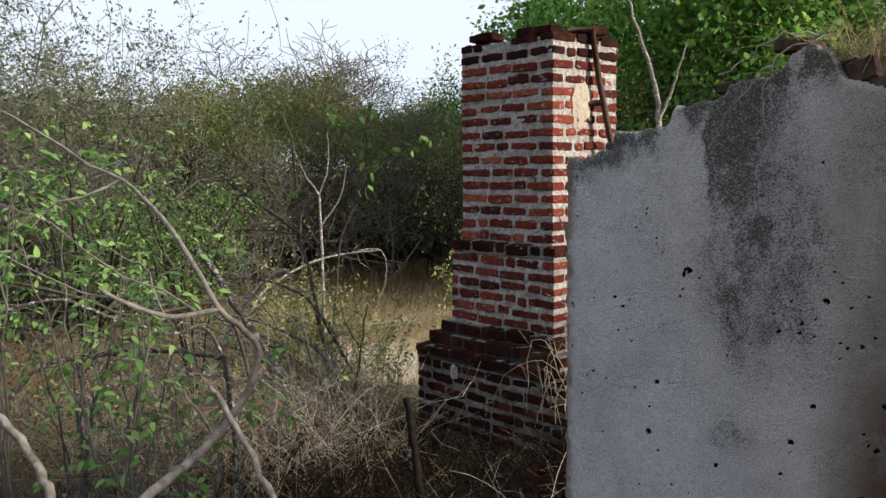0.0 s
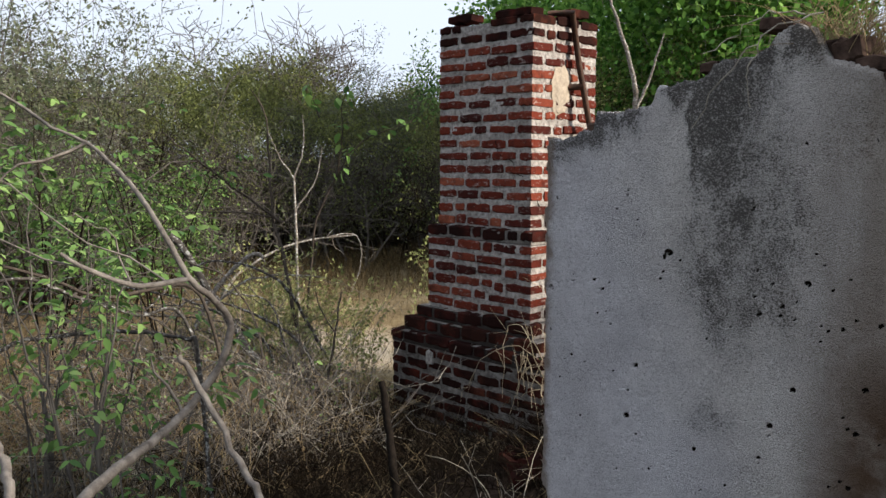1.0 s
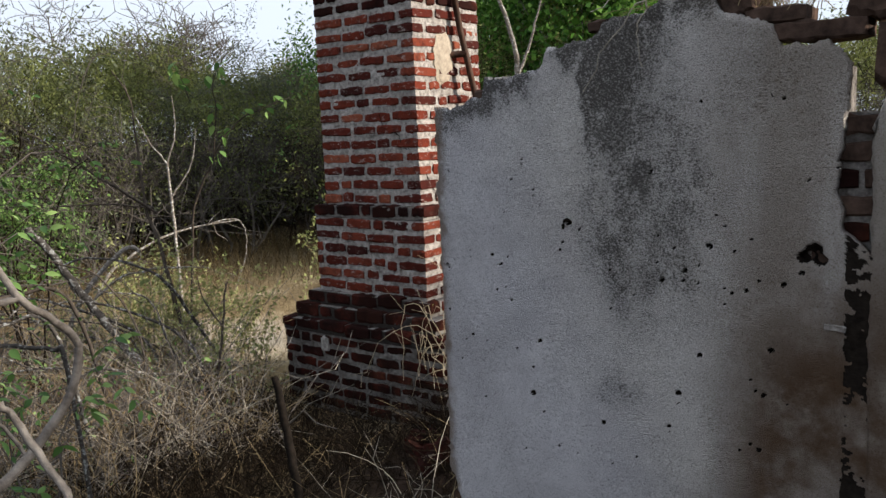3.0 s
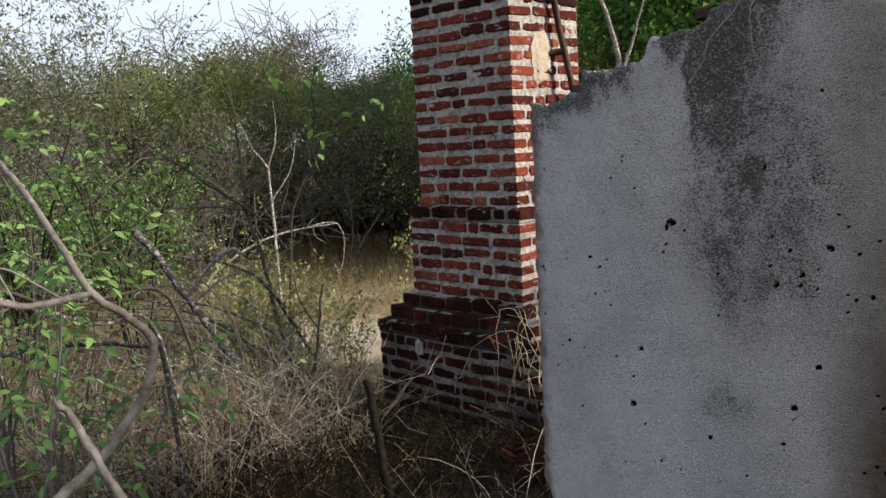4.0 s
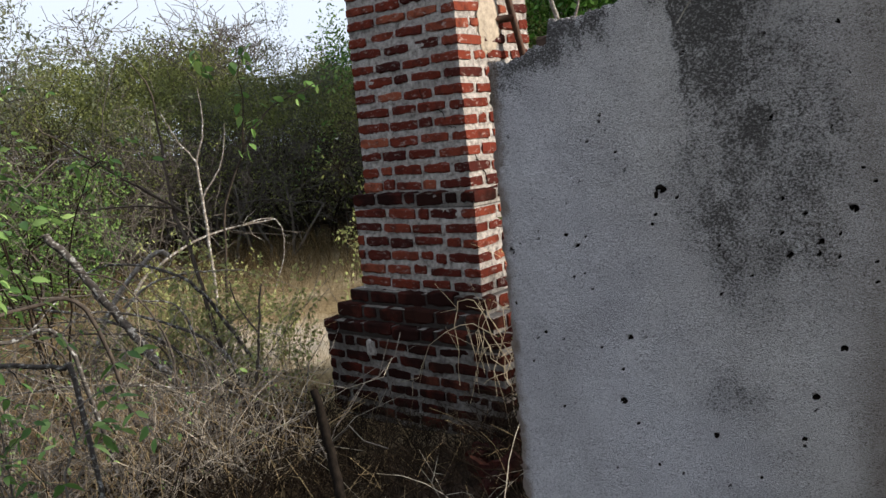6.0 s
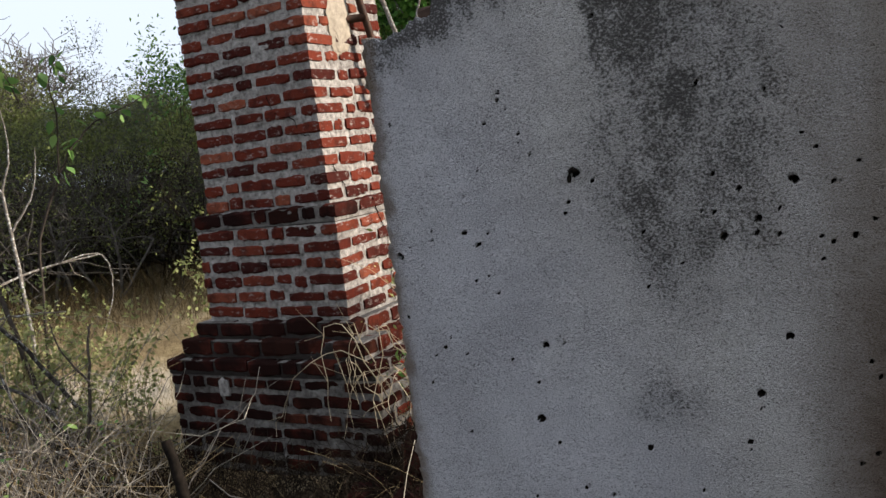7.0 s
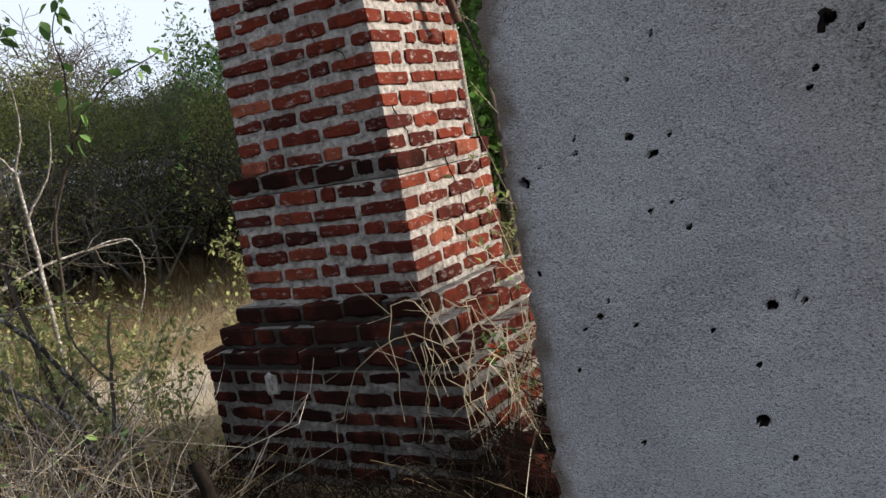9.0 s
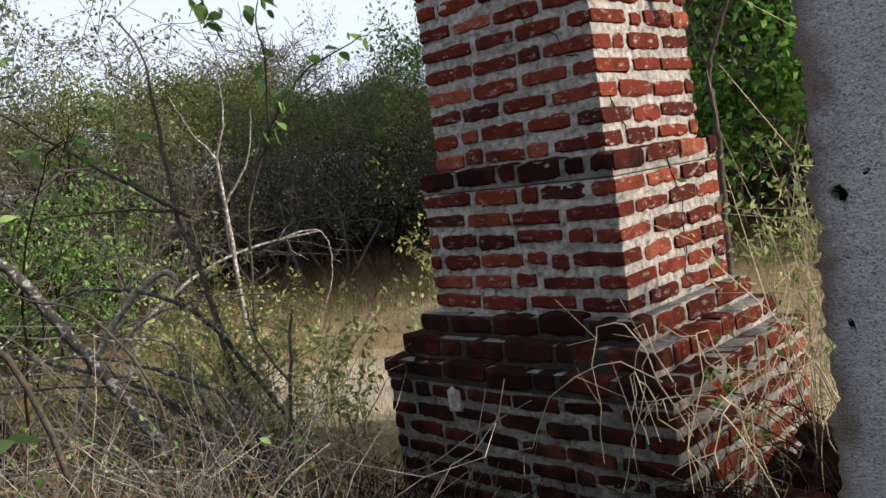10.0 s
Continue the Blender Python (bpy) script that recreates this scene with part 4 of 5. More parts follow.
branch_thing("dead_shrub", "thin dark dead shrub stem in dry grass", "shrub", [([(-1.3, -0.78, -0.03), *TIPS], 0.011, 0.006), ([TIPS[1], (-1.42, -0.72, 0.8), (-1.5, -0.7, 0.95)], 0.007, 0.003)], BARK_DARK, 12)
branch_thing("wooden_stake", "dark charred wooden stake leaning by the pillar", "stake", [([(0.58, -1.68, -0.02), *STUMP], 0.024, 0.019)], CHAR_SHADE, 13)
branch_thing("leafy_sapling", "slender sapling with hanging rounded leaves", "sapling",
             [([(-2.6, -0.05, 0.0), *CREEP], 0.012, 0.003), (CREEPB, 0.007, 0.002), (CREEPC, 0.005, 0.002)], BARK_DARK, 14, (LEAF_FRESH, 0.085, 48, 0.7))
branch_thing("bare_tree", "slim dark tree stem with few bare branches", "tree", [([(-0.9, 2.65, -0.02), *STEMR], 0.028, 0.011), (STEMRB, 0.012, 0.006), (STEMRC, 0.006, 0.003)], BARK_DARK, 15)
branch_thing("bare_tree", "pale bare branches standing before green foliage", "tree", [([(-2.37, 4.9, 0.0), *GBR], 0.045, 0.012), (GBRB, 0.025, 0.008)], BARK_GREY, 16)


# ---- trees ----
def tree(name, label, place, height, seed, bark, leaf, leaf_size, per_end, stems=1, depth=4, lean=0.25, spread=0.0, lift=0.06, category="tree", group="", jitter=0.12, split=(2, 4), keep=0.66, radius=0.03, low=0.0, thin=0.55, least=0.0, slim=1.0):
    rng = np.random.default_rng(seed)
    ob = root(name, (0, 0, 0), label, category, group)
    parts, ends = [], []
    for _ in range(stems):
        t = Tubes(rng)
        parts.append(t)
        a = rng.uniform(0, 2 * math.pi)
        s = np.array([math.cos(a), math.sin(a), 0]) * spread * rng.uniform(0.2, 1)
        d = np.array([math.cos(a) * lean * rng.uniform(0.3, 1), math.sin(a) * lean * rng.uniform(0.3, 1), 1.0])
        grow(rng, t, s - np.array((0, 0, 0.1)), d / np.linalg.norm(d), height * 0.5 * rng.uniform(0.8, 1.15), radius * height / 3, depth, ends, 0.2, lift, split, 5, keep, thin, least)
    s = height / max(v[:, 2].max() for t in parts for v in t.v)
    fit = np.array((slim * min(s, 1.0), slim * min(s, 1.0), s))
    ends = [(e[0] * fit, e[1]) for e in ends]
    for t in parts:
        t.v = [v * fit for v in t.v]
        if leaf is None and stems == 1:
            own = len(t.v[0])
            put("trunk", mesh_np("trunk", t.v[0], t.f[0], bark, True), ob)
            tagged(put("branch_crown", mesh_np("branch_crown", np.concatenate(t.v[1:]), np.concatenate(t.f[1:]) - own, bark, True), ob), kind="stuff")
            continue
        put("trunk" if stems == 1 else "stem", t.mesh("stem", bark), ob)
    if leaf:
        q = np.array([e[0] for e in ends])
        if low:
            hz = q[:, 2] / q[:, 2].max()
            q = q[rng.uniform(size=len(q)) < 0.03 + 0.97 * smoothstep(hz, low - 0.14, low + 0.14)]
        at = np.repeat(q, per_end, 0)
        at = at + rng.normal(size=at.shape) * jitter
        put("crown", (broad_leaves if leaf_size > 0.057 and height < 3 else leaves_mesh)("crown", at, leaf_size, leaf, rng, 0.35, 0.75 if leaf_size > 0.1 else 0.5), ob)
    ob.location = place
    return ob


EYE = np.array((3.0, -3.9))


def at_angle(deg, dist, dz=0.0):
    """A place on the ground, dist metres from the walk's start, deg degrees from +x."""
    x, y = EYE[0] + dist * math.cos(radians(deg)), EYE[1] + dist * math.sin(radians(deg))
    return (x, y, float(ground_z(x, y)) + dz)


def copies(ob, spots, seed):
    rng = np.random.default_rng(seed)
    for p in spots:
        s = rng.uniform(0.85, 1.2)
        keep = ob.scale.copy()
        ob.scale = (s, s, s * rng.uniform(0.92, 1.08))
        copy_thing(ob, pose(*p, 0, 0, rng.uniform(0, 360)))
        ob.scale = keep


def spray_shrub(name, label, place, height, seed, bark, leaf, size, twigs, stems=4, spread=0.35, low=0.35, group="", category="shrub"):
    """A shrub whose thin arching twigs carry leaves in rows, two and two."""
    rng = np.random.default_rng(seed)
    ob = root(name, place, label, category, group)
    at, along = [], []
    for _ in range(stems):
        a = rng.uniform(0, 2 * math.pi)
        out = np.array((math.cos(a), math.sin(a), 0)) * spread * rng.uniform(0.4, 1.2)
        h = height * rng.uniform(0.7, 1.05)
        p = spline([(0, 0, -0.05), out * 0.3 + (0, 0, h * 0.4), out * 0.7 + rng.normal(size=3) * 0.05 + (0, 0, h * 0.75), out * 1.3 + (0, 0, h)], 14)
        p[1:] += rng.normal(size=(13, 3)) * 0.012
        t = Tubes(rng).add(p, 0.0045 * height, 0.0018, 5)
        for _ in range(twigs):
            s = p[rng.integers(int(14 * low), 14)]
            a = rng.uniform(0, 2 * math.pi)
            ln = rng.uniform(0.15, 0.42) * height / 1.8
            d = np.array((math.cos(a), math.sin(a), rng.uniform(-0.2, 0.7)))
            u = np.linspace(0, 1, 7)[:, None]
            q = s + ln * (u * d + u * u * (0, 0, -0.45)) + rng.normal(size=(7, 3)) * 0.006
            t.add(q, 0.0022, 0.001, 3)
            for k in range(2, 7):
                for side in (-1, 1):
                    if rng.uniform() < 0.85:
                        at.append(q[k])
                        along.append(np.array((-d[1] * side, d[0] * side, 0.0)) * 0.9 + d * 0.5)
        put("stem", t.mesh("stem", bark), ob)
    at, along = np.array(at), np.array(along)
    put("leaves", broad_leaves("leaves", at, size, leaf, rng, 0.45, 0.46, 0.3, along), ob)
    return ob


def build_woods():
    rng = np.random.default_rng(21)
    # thicket of scrubby trees: bare grey twigs below, a low olive roof on top
    kinds = [tree("scrub_tree", "scrubby thorn tree, bare grey twigs below and olive leaves above", at_angle(145 + 7 * k, 14.5), 3.0, 40 + k, (TWIG_DARK, TWIG_MID, TWIG_DARK, TWIG_BROWN)[k], LEAF_OLIVE, 0.042, 17, 6, 4, 0.5, 0.8, 0.08, group="scrub thicket", jitter=0.17, low=0.80, least=0.0032) for k in range(4)]
    spots = [at_angle(92 + 98 * (i + rng.uniform(-0.4, 0.4)) / 40, 13.2 + 1.9 * (i % 3) + rng.uniform(-0.7, 0.7)) for i in range(40)]
    for k, ob in enumerate(kinds):
        copies(ob, spots[k::4], 60 + k)
    far = [at_angle(90 + 100 * (i + rng.uniform(-0.4, 0.4)) / 30, 20 + 3 * (i % 3) + rng.uniform(-1, 1)) for i in range(30)]
    big = [tree("scrub_tree", "tall scrub tree with fine olive leaves", at_angle(140 + 5 * k, 22), 3.6, 50 + k, TWIG_MID, LEAF_OLIVE, 0.075, 15, 4, 4, 0.4, 0.6, 0.08, group="scrub thicket", jitter=0.24, low=0.7, least=0.005) for k in range(2)]
    for k, ob in enumerate(big):
        copies(ob, far[k::2], 70 + k)
    deep = [at_angle(92 + 96 * (i + rng.uniform(-0.4, 0.4)) / 22, 29 + 2.5 * (i % 2)) for i in range(22)]
    copies(big[0], deep, 74)
    # brush added to close sky gaps; the thicket's shade is in its leaf colour
    low = tree("low_brush", "low grey-brown brush added under the thicket, leaves toned for shade", at_angle(150, 17.5), 1.7, 55, TWIG_DARK, LEAF_DUSK, 0.06, 7, 7, 3, 0.7, 0.7, 0.05, "shrub", "low brush", 0.13, least=0.004)
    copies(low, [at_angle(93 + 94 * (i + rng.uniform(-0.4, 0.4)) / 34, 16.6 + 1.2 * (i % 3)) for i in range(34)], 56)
    # silvery trees beside the pillar, against the sky
    pal = tree("silvery_tree", "fine-twigged tree with pale grey-green leaves", at_angle(138.5, 19), 4.7, 57, TWIG_GREY, LEAF_GREY, 0.05, 6, 4, 4, 0.4, 0.4, 0.06, group="silvery trees", jitter=0.09, low=0.45, least=0.005)
    copies(pal, [at_angle(142.0, 20), at_angle(135, 19)], 58)
    # lush tree behind the wall
    g = [tree("green_tree", "large leafy tree with dense bright green foliage", at_angle(118.5 + 4 * k, 15 - k), 7.2, 80 + k, BARK_GREY, LEAF_BRIGHT, 0.105, 8, 3, 4, 0.5, 0.6, 0.03, group="green trees", jitter=0.19, slim=0.72) for k in range(2)]
    copies(g[0], [at_angle(115.5, 15.5), at_angle(125.5, 17.5)], 81)
    copies(g[1], [at_angle(120.5, 18), at_angle(123.5, 16)], 82)
    tree("green_tree", "slim young tree with fresh green leaves behind the pillar", at_angle(135.6, 14), 4.0, 85, BARK_DARK, LEAF_FRESH, 0.07, 8, 3, 4, 0.3, 0.3, 0.06, group="green trees", jitter=0.12, slim=0.6, low=0.72)
    # bare tree against the sky
    tree("bare_tree", "leafless pale grey tree standing against the sky", at_angle(146.9, 25), 6.3, 91, TWIG_MID, None, 0, 0, 1, 5, 0.1, 0, 0.04, split=(3, 4), keep=0.72, radius=0.06, thin=0.74, least=0.011, slim=1.3)
    # tall twiggy shrubs at the side of the clearing
    sh = tree("thorn_shrub", "tall twiggy grey thorn shrub with small sparse green leaves", at_angle(166.5, 10.6), 5.2, 92, TWIG_MID, LEAF_GREY, 0.045, 5, 12, 4, 0.95, 0.8, -0.015, "shrub", "thorn shrubs", 0.05, low=0.45, least=0.0032, radius=0.012, thin=0.7)
    copies(sh, [at_angle(171, 11.4), at_angle(177, 10.2), at_angle(183, 10.6), at_angle(167, 13.0), at_angle(166, 9.4)], 93)
    sl = tree("leafy_shrub", "leafy shrub with fresh green leaves", at_angle(162, 10.8), 2.0, 95, TWIG_BROWN, LEAF_FRESH, 0.052, 4, 6, 3, 0.7, 0.4, 0.05, "shrub", "leafy shrubs", 0.06)
    copies(sl, [at_angle(168, 10.2), at_angle(156, 11.8), at_angle(173, 9.6), at_angle(159, 9.6)], 96)
    # leafy shrubs nearer the path
    ns = spray_shrub("leafy_shrub", "spindly shrub with rows of fresh green leaves", (-2.35, -1.5, -0.02), 2.1, 99, TWIG_BROWN, LEAF_FRESH, 0.058, 6, 5, 0.6, 0.5, "spindly shrubs")
    copies(ns, [(-3.6, -1.9, -0.1), (-3.1, -2.9, -0.05), (-4.9, -1.4, -0.2)], 100)
    nn = spray_shrub("leafy_weed", "weed with rows of drooping mid-green leaves", (0.38, -3.12, 0.05), 1.75, 111, TWIG_MID, LEAF_FRESH, 0.044, 7, 4, 0.35, 0.55, "leafy weeds", "weed")
    copies(nn, [(0.05, -2.95, 0), (-0.4, -3.05, 0.1), (-0.3, -3.35, 0.2), (-0.9, -2.85, 0.0), (-1.3, -3.2, 0.1), (0.9, -3.15, -0.72), (0.25, -2.75, -0.9)], 112)
    # dead brush
    db = tree("dead_brush", "tangled grey dead brush lying in the weeds", (-1.7, -2.0, 0.0), 0.95, 101, TWIG_GREY, None, 0, 0, 7, 3, 1.3, 0.25, -0.01, "brush", "dead brush", least=0.0016, radius=0.016, thin=0.65)
    copies(db, [(-0.75, -2.55, 0), (-2.6, -1.2, 0), (-2.3, -2.9, 0), (-3.2, -2.0, 0), (-1.2, -1.4, 0)], 102)
    # yellow-green weeds
    y = tree("yellow_weed", "yellow-green weed with upright leafy stems", (-1.55, 0.8, 0), 1.15, 97, STRAW_DULL, LEAF_YELLOW, 0.036, 7, 9, 1, 0.20, 0.2, 0.22, "weed", "yellow weeds", 0.022, (2, 4), keep=0.5, radius=0.010)
    copies(y, [(-1.9, 1.25, 0), (-2.35, -0.15, -0.1), (-2.75, -0.35, -0.2), (-4.9, 1.2, -0.3), (-2.9, 3.4, 0), (-2.15, -0.55, -0.15), (-2.5, 0.3, -0.1), (-3.1, -0.5, -0.15), (-3.4, 0.1, -0.2), (-1.75, -0.2, -0.35), (-2.75, -1.0, -0.25)], 98)


build_woods()


# ---- weeds, dry stems, grass: too many to count ----
def stems_mesh(name, rng, n, region, height, lean, radius, material, bend=0.35, segs=5, twigs=0):
    t = Tubes(rng)
    for _ in range(n):
        x, y = region(rng)
        h = height * rng.uniform(0.5, 1.25)
        a, b = rng.uniform(0, 2 * math.pi), np.clip(rng.normal(size=3), -1.3, 1.3) * bend
        d = np.array([math.cos(a) * lean * rng.uniform(), math.sin(a) * lean * rng.uniform(), 1.0])
        u = np.linspace(0, 1, segs)[:, None]
        p = np.array([x, y, float(ground_z(x, y)) - 0.02]) + h * (u * d + u * u * b * (1, 1, 0.35))
        p[1:] += rng.normal(size=(segs - 1, 3)) * (0.022 if segs > 7 else 0.012) * h
        r = radius * rng.uniform(0.6, 1.4)
        t.add(p, r, r * 0.45, 3)
        for _ in range(rng.integers(0, twigs + 1)):
            k = rng.integers(1, segs)
            q = p[k] + np.linspace(0, 1, 3)[:, None] * (rng.normal(size=3) * (1, 1, 0.5) + (0, 0, 0.4)) * h * 0.28
            t.add(q, r * 0.6, r * 0.3, 3)
    return t.mesh(name, material)


def box(x0, x1, y0, y1):
    return lambda rng: (rng.uniform(x0, x1), rng.uniform(y0, y1))


def off_path(region, gap):
    """The region without the strip that the walk follows."""
    a, b = np.array((3.9, -4.5)), np.array((1.5, -2.4))
    n = np.array((-(b - a)[1], (b - a)[0])) / np.linalg.norm(b - a)

    def pick(rng):
        while True:
            p = region(rng)
            if abs((np.array(p) - a) @ n) > gap or (np.array(p) - a) @ (b - a) > 1.03 * (b - a) @ (b - a):
                return p
    return pick


def stuff(name, me, label, category):
    return tagged(put(name, me), label, category, kind="stuff")


def build_weeds():
    rng = np.random.default_rng(31)
    thick = lambda r: (lambda x: (x, r.uniform(-2.9, -0.9 if x > -1.4 else -0.2)))(r.uniform(-2.7, -0.35))
    stuff("dry_stems", stems_mesh("dry_stems", rng, 300, off_path(thick, 0.55), 0.7, 0.7, 0.0034, TWIG_GREY, 0.7, 9, 5), "tangle of dry grey weed stems beside the pillar", "weeds")
    stuff("dry_stems", stems_mesh("dry_stems", rng, 290, off_path(thick, 0.55), 0.58, 0.7, 0.0022, STRAW_GREY, 0.75, 9, 5), "pale dry straw stems leaning in the weeds", "weeds")
    stuff("dry_stems", stems_mesh("dry_stems", rng, 850, off_path(box(-3.8, -0.2, -4.2, -0.9), 0.6), 0.5, 0.7, 0.003, STRAW_DULL, 0.45, 5, 2), "dry straw-coloured weed stems covering the ground", "weeds")
    # near-black stems here and below paint in the dark between the weeds
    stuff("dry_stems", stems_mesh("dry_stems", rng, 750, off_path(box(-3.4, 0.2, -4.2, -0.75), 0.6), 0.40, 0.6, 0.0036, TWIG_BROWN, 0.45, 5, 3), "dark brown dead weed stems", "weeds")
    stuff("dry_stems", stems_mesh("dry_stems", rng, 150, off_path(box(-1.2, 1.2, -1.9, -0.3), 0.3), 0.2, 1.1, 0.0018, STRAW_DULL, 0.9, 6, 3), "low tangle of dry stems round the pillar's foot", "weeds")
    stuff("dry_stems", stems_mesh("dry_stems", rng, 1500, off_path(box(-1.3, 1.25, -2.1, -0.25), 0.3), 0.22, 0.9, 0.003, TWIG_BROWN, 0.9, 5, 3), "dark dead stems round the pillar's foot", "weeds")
    stuff("dry_stems", stems_mesh("dry_stems", rng, 2200, off_path(box(-4.8, -0.9, -4.4, -1.0), 0.6), 0.44, 0.6, 0.0021, STRAW_RUST, 0.5, 5, 2), "reddish-brown dry weed stems standing thick", "weeds")
    stuff("dry_grass", stems_mesh("dry_grass", rng, 15000, lambda r: (r.uniform(-9, -0.6), r.uniform(-3.5, 6.5)), 0.2, 0.5, 0.0018, STRAW_DULL, 0.5, 4), "thin dry tan grass over the open ground", "grass")
    stuff("dry_grass", stems_mesh("dry_grass", rng, 6000, lambda r: at_angle(r.uniform(90, 185), r.uniform(10.5, 14.5))[:2], 0.45, 0.5, 0.0035, STRAW_BROWN_SHADE, 0.5, 4), "tall dry grass along the thicket's edge, darkened for its shade", "grass")
    stuff("dry_stems", stems_mesh("dry_stems", rng, 40, box(-1.0, 1.3, -1.9, -0.35), 0.26, 1.0, 0.0024, STRAW_DULL, 0.7, 6, 3), "dry stems sprawling before the pillar", "weeds")
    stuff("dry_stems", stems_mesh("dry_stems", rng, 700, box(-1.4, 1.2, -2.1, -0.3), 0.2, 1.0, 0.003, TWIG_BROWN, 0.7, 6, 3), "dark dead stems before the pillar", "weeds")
    stuff("dry_stems", stems_mesh("dry_stems", rng, 26, box(0.85, 1.3, -1.75, -1.3), 0.34, 1.2, 0.0024, STRAW_GREY, 0.85, 8, 2), "pale dry stems by the wall's end", "weeds")
    # stems added to darken the gap, with its shade in their colour
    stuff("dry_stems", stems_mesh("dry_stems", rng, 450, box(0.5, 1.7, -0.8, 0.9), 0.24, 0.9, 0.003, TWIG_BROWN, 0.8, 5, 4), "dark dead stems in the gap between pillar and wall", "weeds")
    stuff("dry_stems", stems_mesh("dry_stems", rng, 70, box(0.72, 1.25, -0.3, 0.8), 0.95, 0.3, 0.0024, STRAW, 0.28, 9, 4), "tall pale dry stems between pillar and wall", "weeds")
    q = []
    for _ in range(1800):
        x, y = off_path(box(-3.6, -0.7, -4.2, -0.9), 0.6)(rng)
        q.append((x, y, float(ground_z(x, y)) + rng.uniform(0.05, 0.6)))
    stuff("weed_leaves", broad_leaves("weed_leaves", q, 0.030, LEAF_FRESH, rng, 0.3, 0.55), "small green leaves among the dry weeds", "leaves")
    q = [(rng.uniform(-3.8, -0.7), rng.uniform(-3.6, -0.3), rng.uniform(0.0, 0.3)) for _ in range(3500)]
    stuff("dead_leaves", leaves_mesh("dead_leaves", q, 0.030, STRAW_BROWN_SHADE, rng, 0.6, 0.5), "curled brown dead leaves caught in the weeds", "leaves")


build_weeds()


def build_vines():
    """Dry vines beside the pillar's foot, a little green and a few red flowers."""
    rng = np.random.default_rng(41)
    ob = root("dry_vine", (0.55, 0.1, 0.0), "pale dry vine tangle with green leaves and red flowers", "vine")
    o = np.array(ob.location)
    t = Tubes(rng)
    tips = []
    for k in range(80):
        s = np.array([rng.uniform(0.42, 1.12), rng.uniform(-0.4, 0.75), 0.0])
        s[0] = max(s[0], 0.42 - 0.3 * min(s[1], 0.0))
        h = rng.uniform(0.5, 1.25) * (0.75 + 0.35 * smoothstep(s[1], -0.2, 0.5))
        a = rng.uniform(0, 2 * math.pi)
        reach = rng.uniform(0.15, 0.55)
        e = s + (math.cos(a) * reach * 0.7 + 0.08, math.sin(a) * reach * 0.7, 0)
        pts = [s, s * 0.75 + e * 0.25 + (0, 0, h * 0.6), s * 0.4 + e * 0.6 + (0, 0, h), e + (rng.normal() * 0.1, rng.normal() * 0.1, h * rng.uniform(0.45, 0.9))]
        p = spline(pts, 12)
        p[1:] += rng.normal(size=(11, 3)) * 0.020
        if rng.uniform() < 0.25:
            p[:, 0] -= 0.02
        r = rng.uniform(0.0022, 0.0040)
        t.add(p - o, r, r * 0.5, 4)
        tips.extend(p[6:])
        for _ in range(2):
            u = np.linspace(0, 1, 5)[:, None]
            q = p[rng.integers(3, 11)] + u * rng.normal(size=3) * 0.17 + u * u * (rng.normal(size=3) * 0.09 - (0, 0, 0.08))
            t.add(q - o, r * 0.6, r * 0.3, 3)
    # runners that hang over the stepped base
    for k in range(5):
        s = np.array([0.36, -0.18, 0.5]) + rng.normal(size=3) * (0.05, 0.06, 0.08)
        e = np.array([rng.uniform(-0.35, 0.25), -0.30, rng.uniform(0.45, 0.85)])
        f = e + (rng.uniform(-0.15, 0.05), -0.03, -rng.uniform(0.1, 0.5))
        p = spline([s, (s + e) / 2 + (0, -0.05, rng.uniform(0.05, 0.22)), e, f], 12)
        p[1:] += rng.normal(size=(11, 3)) * 0.012
        t.add(p - o, 0.0028, 0.0014, 4)
        for _ in range(3):
            q = p[rng.integers(3, 11)] + np.linspace(0, 1, 4)[:, None] * rng.normal(size=3) * (0.12, 0.05, 0.12)
            t.add(q - o, 0.0017, 0.001, 3)
    tagged(put("stem_tangle", t.mesh("stem_tangle", STRAW), ob), kind="stuff")
    tips = np.array(tips)
    at = tips[rng.integers(len(tips), size=1300)] + rng.normal(size=(1300, 3)) * 0.05
    at = at[(at[:, 1] > 0.15)]
    put("leaves", leaves_mesh("leaves", at - o, 0.035, LEAF_FRESH, rng, 0.3, 0.5), ob)
    at = np.array((0.72, 0.05, 1.12)) + rng.normal(size=(700, 3)) * (0.13, 0.22, 0.12)
    put("leaves", leaves_mesh("leaves", at - o, 0.03, LEAF_YELLOW, rng, 0.1, 0.35), ob, "narrow yellow-green leaves")
    for place in ((0.42, -0.12, 0.60), (0.9, 0.55, 1.22), (0.5, -0.1, 0.42)):
        at = np.array(place) + rng.normal(size=(9, 3)) * 0.012
        put("flower", leaves_mesh("flower", at - o, 0.028, FLOWER, rng, -0.2, 0.7), ob, "small orange-red flower")
        at = np.array(place) + rng.normal(size=(60, 3)) * 0.045
        put("leaves", leaves_mesh("leaves", at - o, 0.03, LEAF_FRESH, rng, 0.3, 0.5), ob)
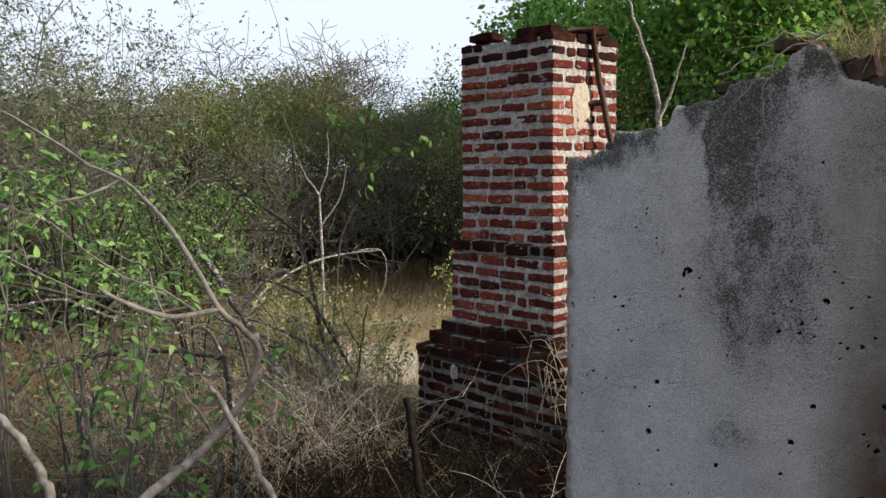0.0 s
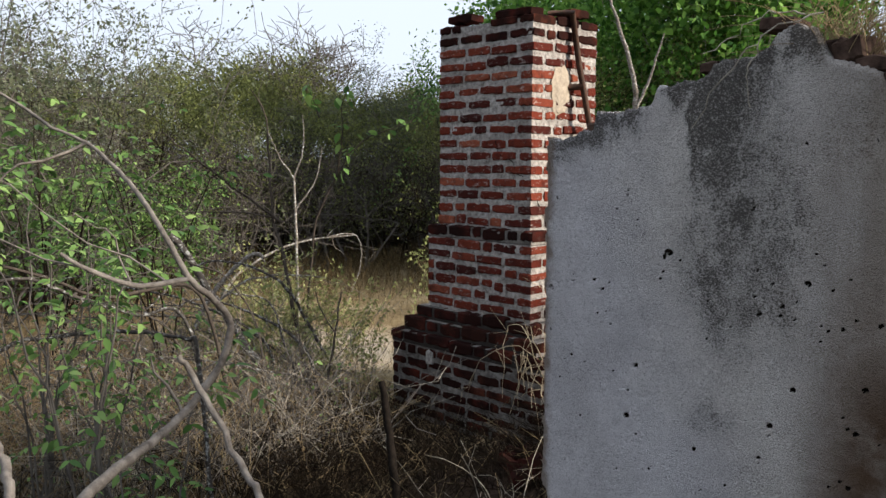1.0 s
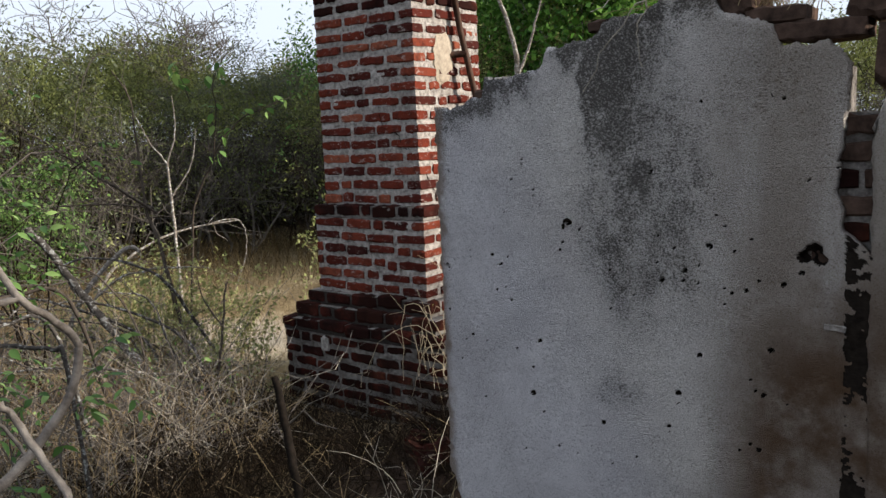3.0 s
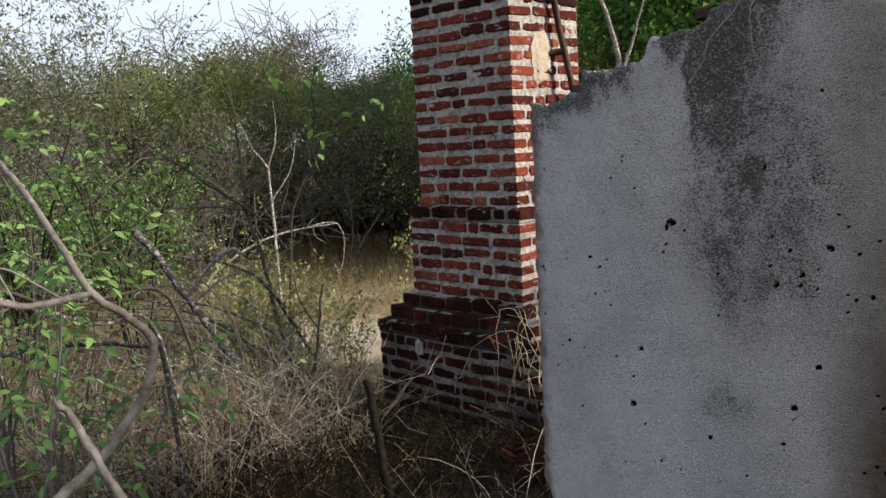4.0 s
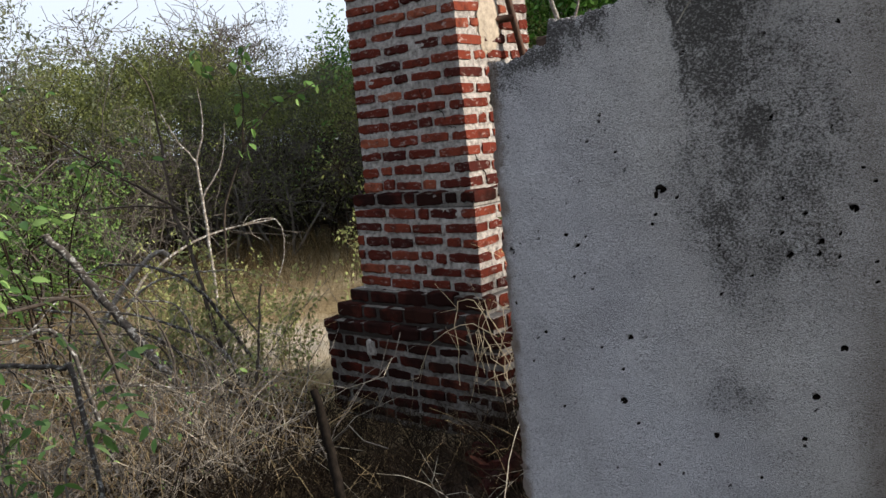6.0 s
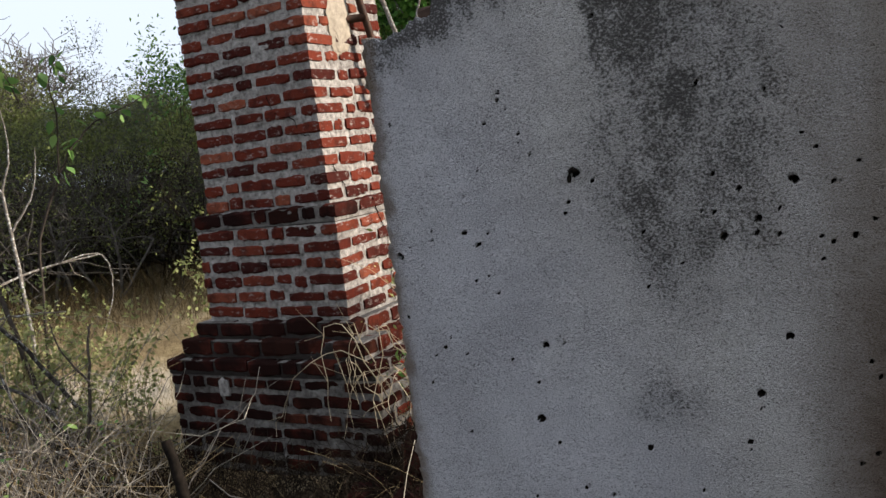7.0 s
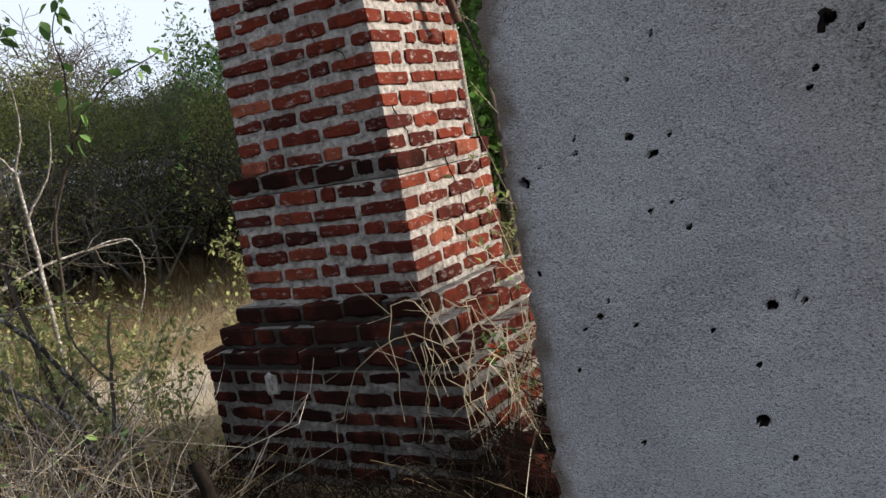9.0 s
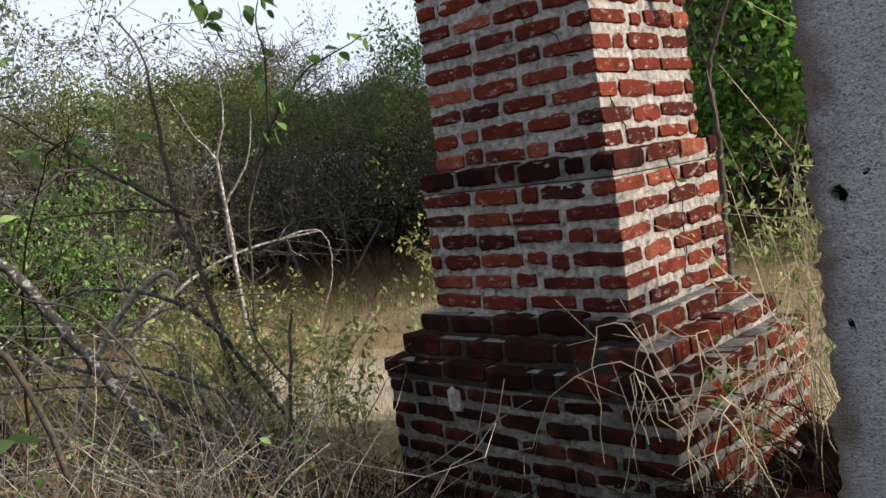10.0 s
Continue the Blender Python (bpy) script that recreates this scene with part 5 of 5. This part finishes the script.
    # strands over the wall's broken top
    ob = root("dry_vine", (2.2, WALL_Y - 0.03, 2.25), "thin dry vine strands hanging over the wall's broken top", "vine")
    for pts in ([(2.42, 0.06, 2.40), (2.27, 0.0, 2.36), (2.19, -0.03, 2.28), (2.08, -0.035, 2.17), (1.99, -0.03, 2.02)], [(2.36, 0.05, 2.40), (2.25, 0.02, 2.42), (2.12, -0.03, 2.33), (2.03, -0.04, 2.28)], [(2.22, 0.0, 2.31), (2.20, -0.035, 2.20), (2.21, -0.03, 2.08)]):
        p = spline(pts, 16) - (2.2, -0.03, 2.25)
        p[1:] += rng.normal(size=(15, 3)) * 0.006
        put("strand", Tubes(rng).add(p, 0.0032, 0.0016, 4, 0.1).mesh("strand", STRAW_GREY), ob)
    # grass tuft on the wall
    ob = root("grass_tuft", (2.5, WALL_Y + 0.13, 2.22), "tuft of long dry grass growing on top of the wall", "grass")
    t = Tubes(rng)
    for k in range(230):
        d = np.array([rng.normal() * 0.15 + (0.05 if k % 9 else -0.2), rng.normal() * 0.1, 0.44 if k % 9 else 0.36])
        l = rng.uniform(0.5, 1.1) if k % 9 else rng.uniform(0.3, 0.7)
        u = np.linspace(0, 1, 8)[:, None]
        p = np.array([rng.normal() * 0.09, rng.normal() * 0.04, 0]) + l * (u * d + u * u * np.array((d[0] * 0.5, d[1], -0.16 - 0.35 * abs(d[0]))))
        t.add(p, 0.0019, 0.0008, 3)
    tagged(put("grass_blade", t.mesh("grass_blade", STRAW_DULL), ob), kind="stuff")
    # rubble behind the wall's end
    for k in range(70):
        x, y = rng.uniform(0.45, 1.45), rng.uniform(-1.1, 0.6)
        z = float(ground_z(x, y)) + 0.02 + rng.uniform(0, 0.05)
        m = Matrix.LocRotScale((x, y, z), Euler(rng.normal(size=3) * (0.35, 0.35, 2)), Vector((rng.uniform(0.12, 0.24), 0.12, 0.06)))
        tagged(put("loose_brick", BRICKS[BRICK_BASE][k % 7], m=m), "loose broken red brick lying in rubble", "brick", "rubble bricks")


build_vines()
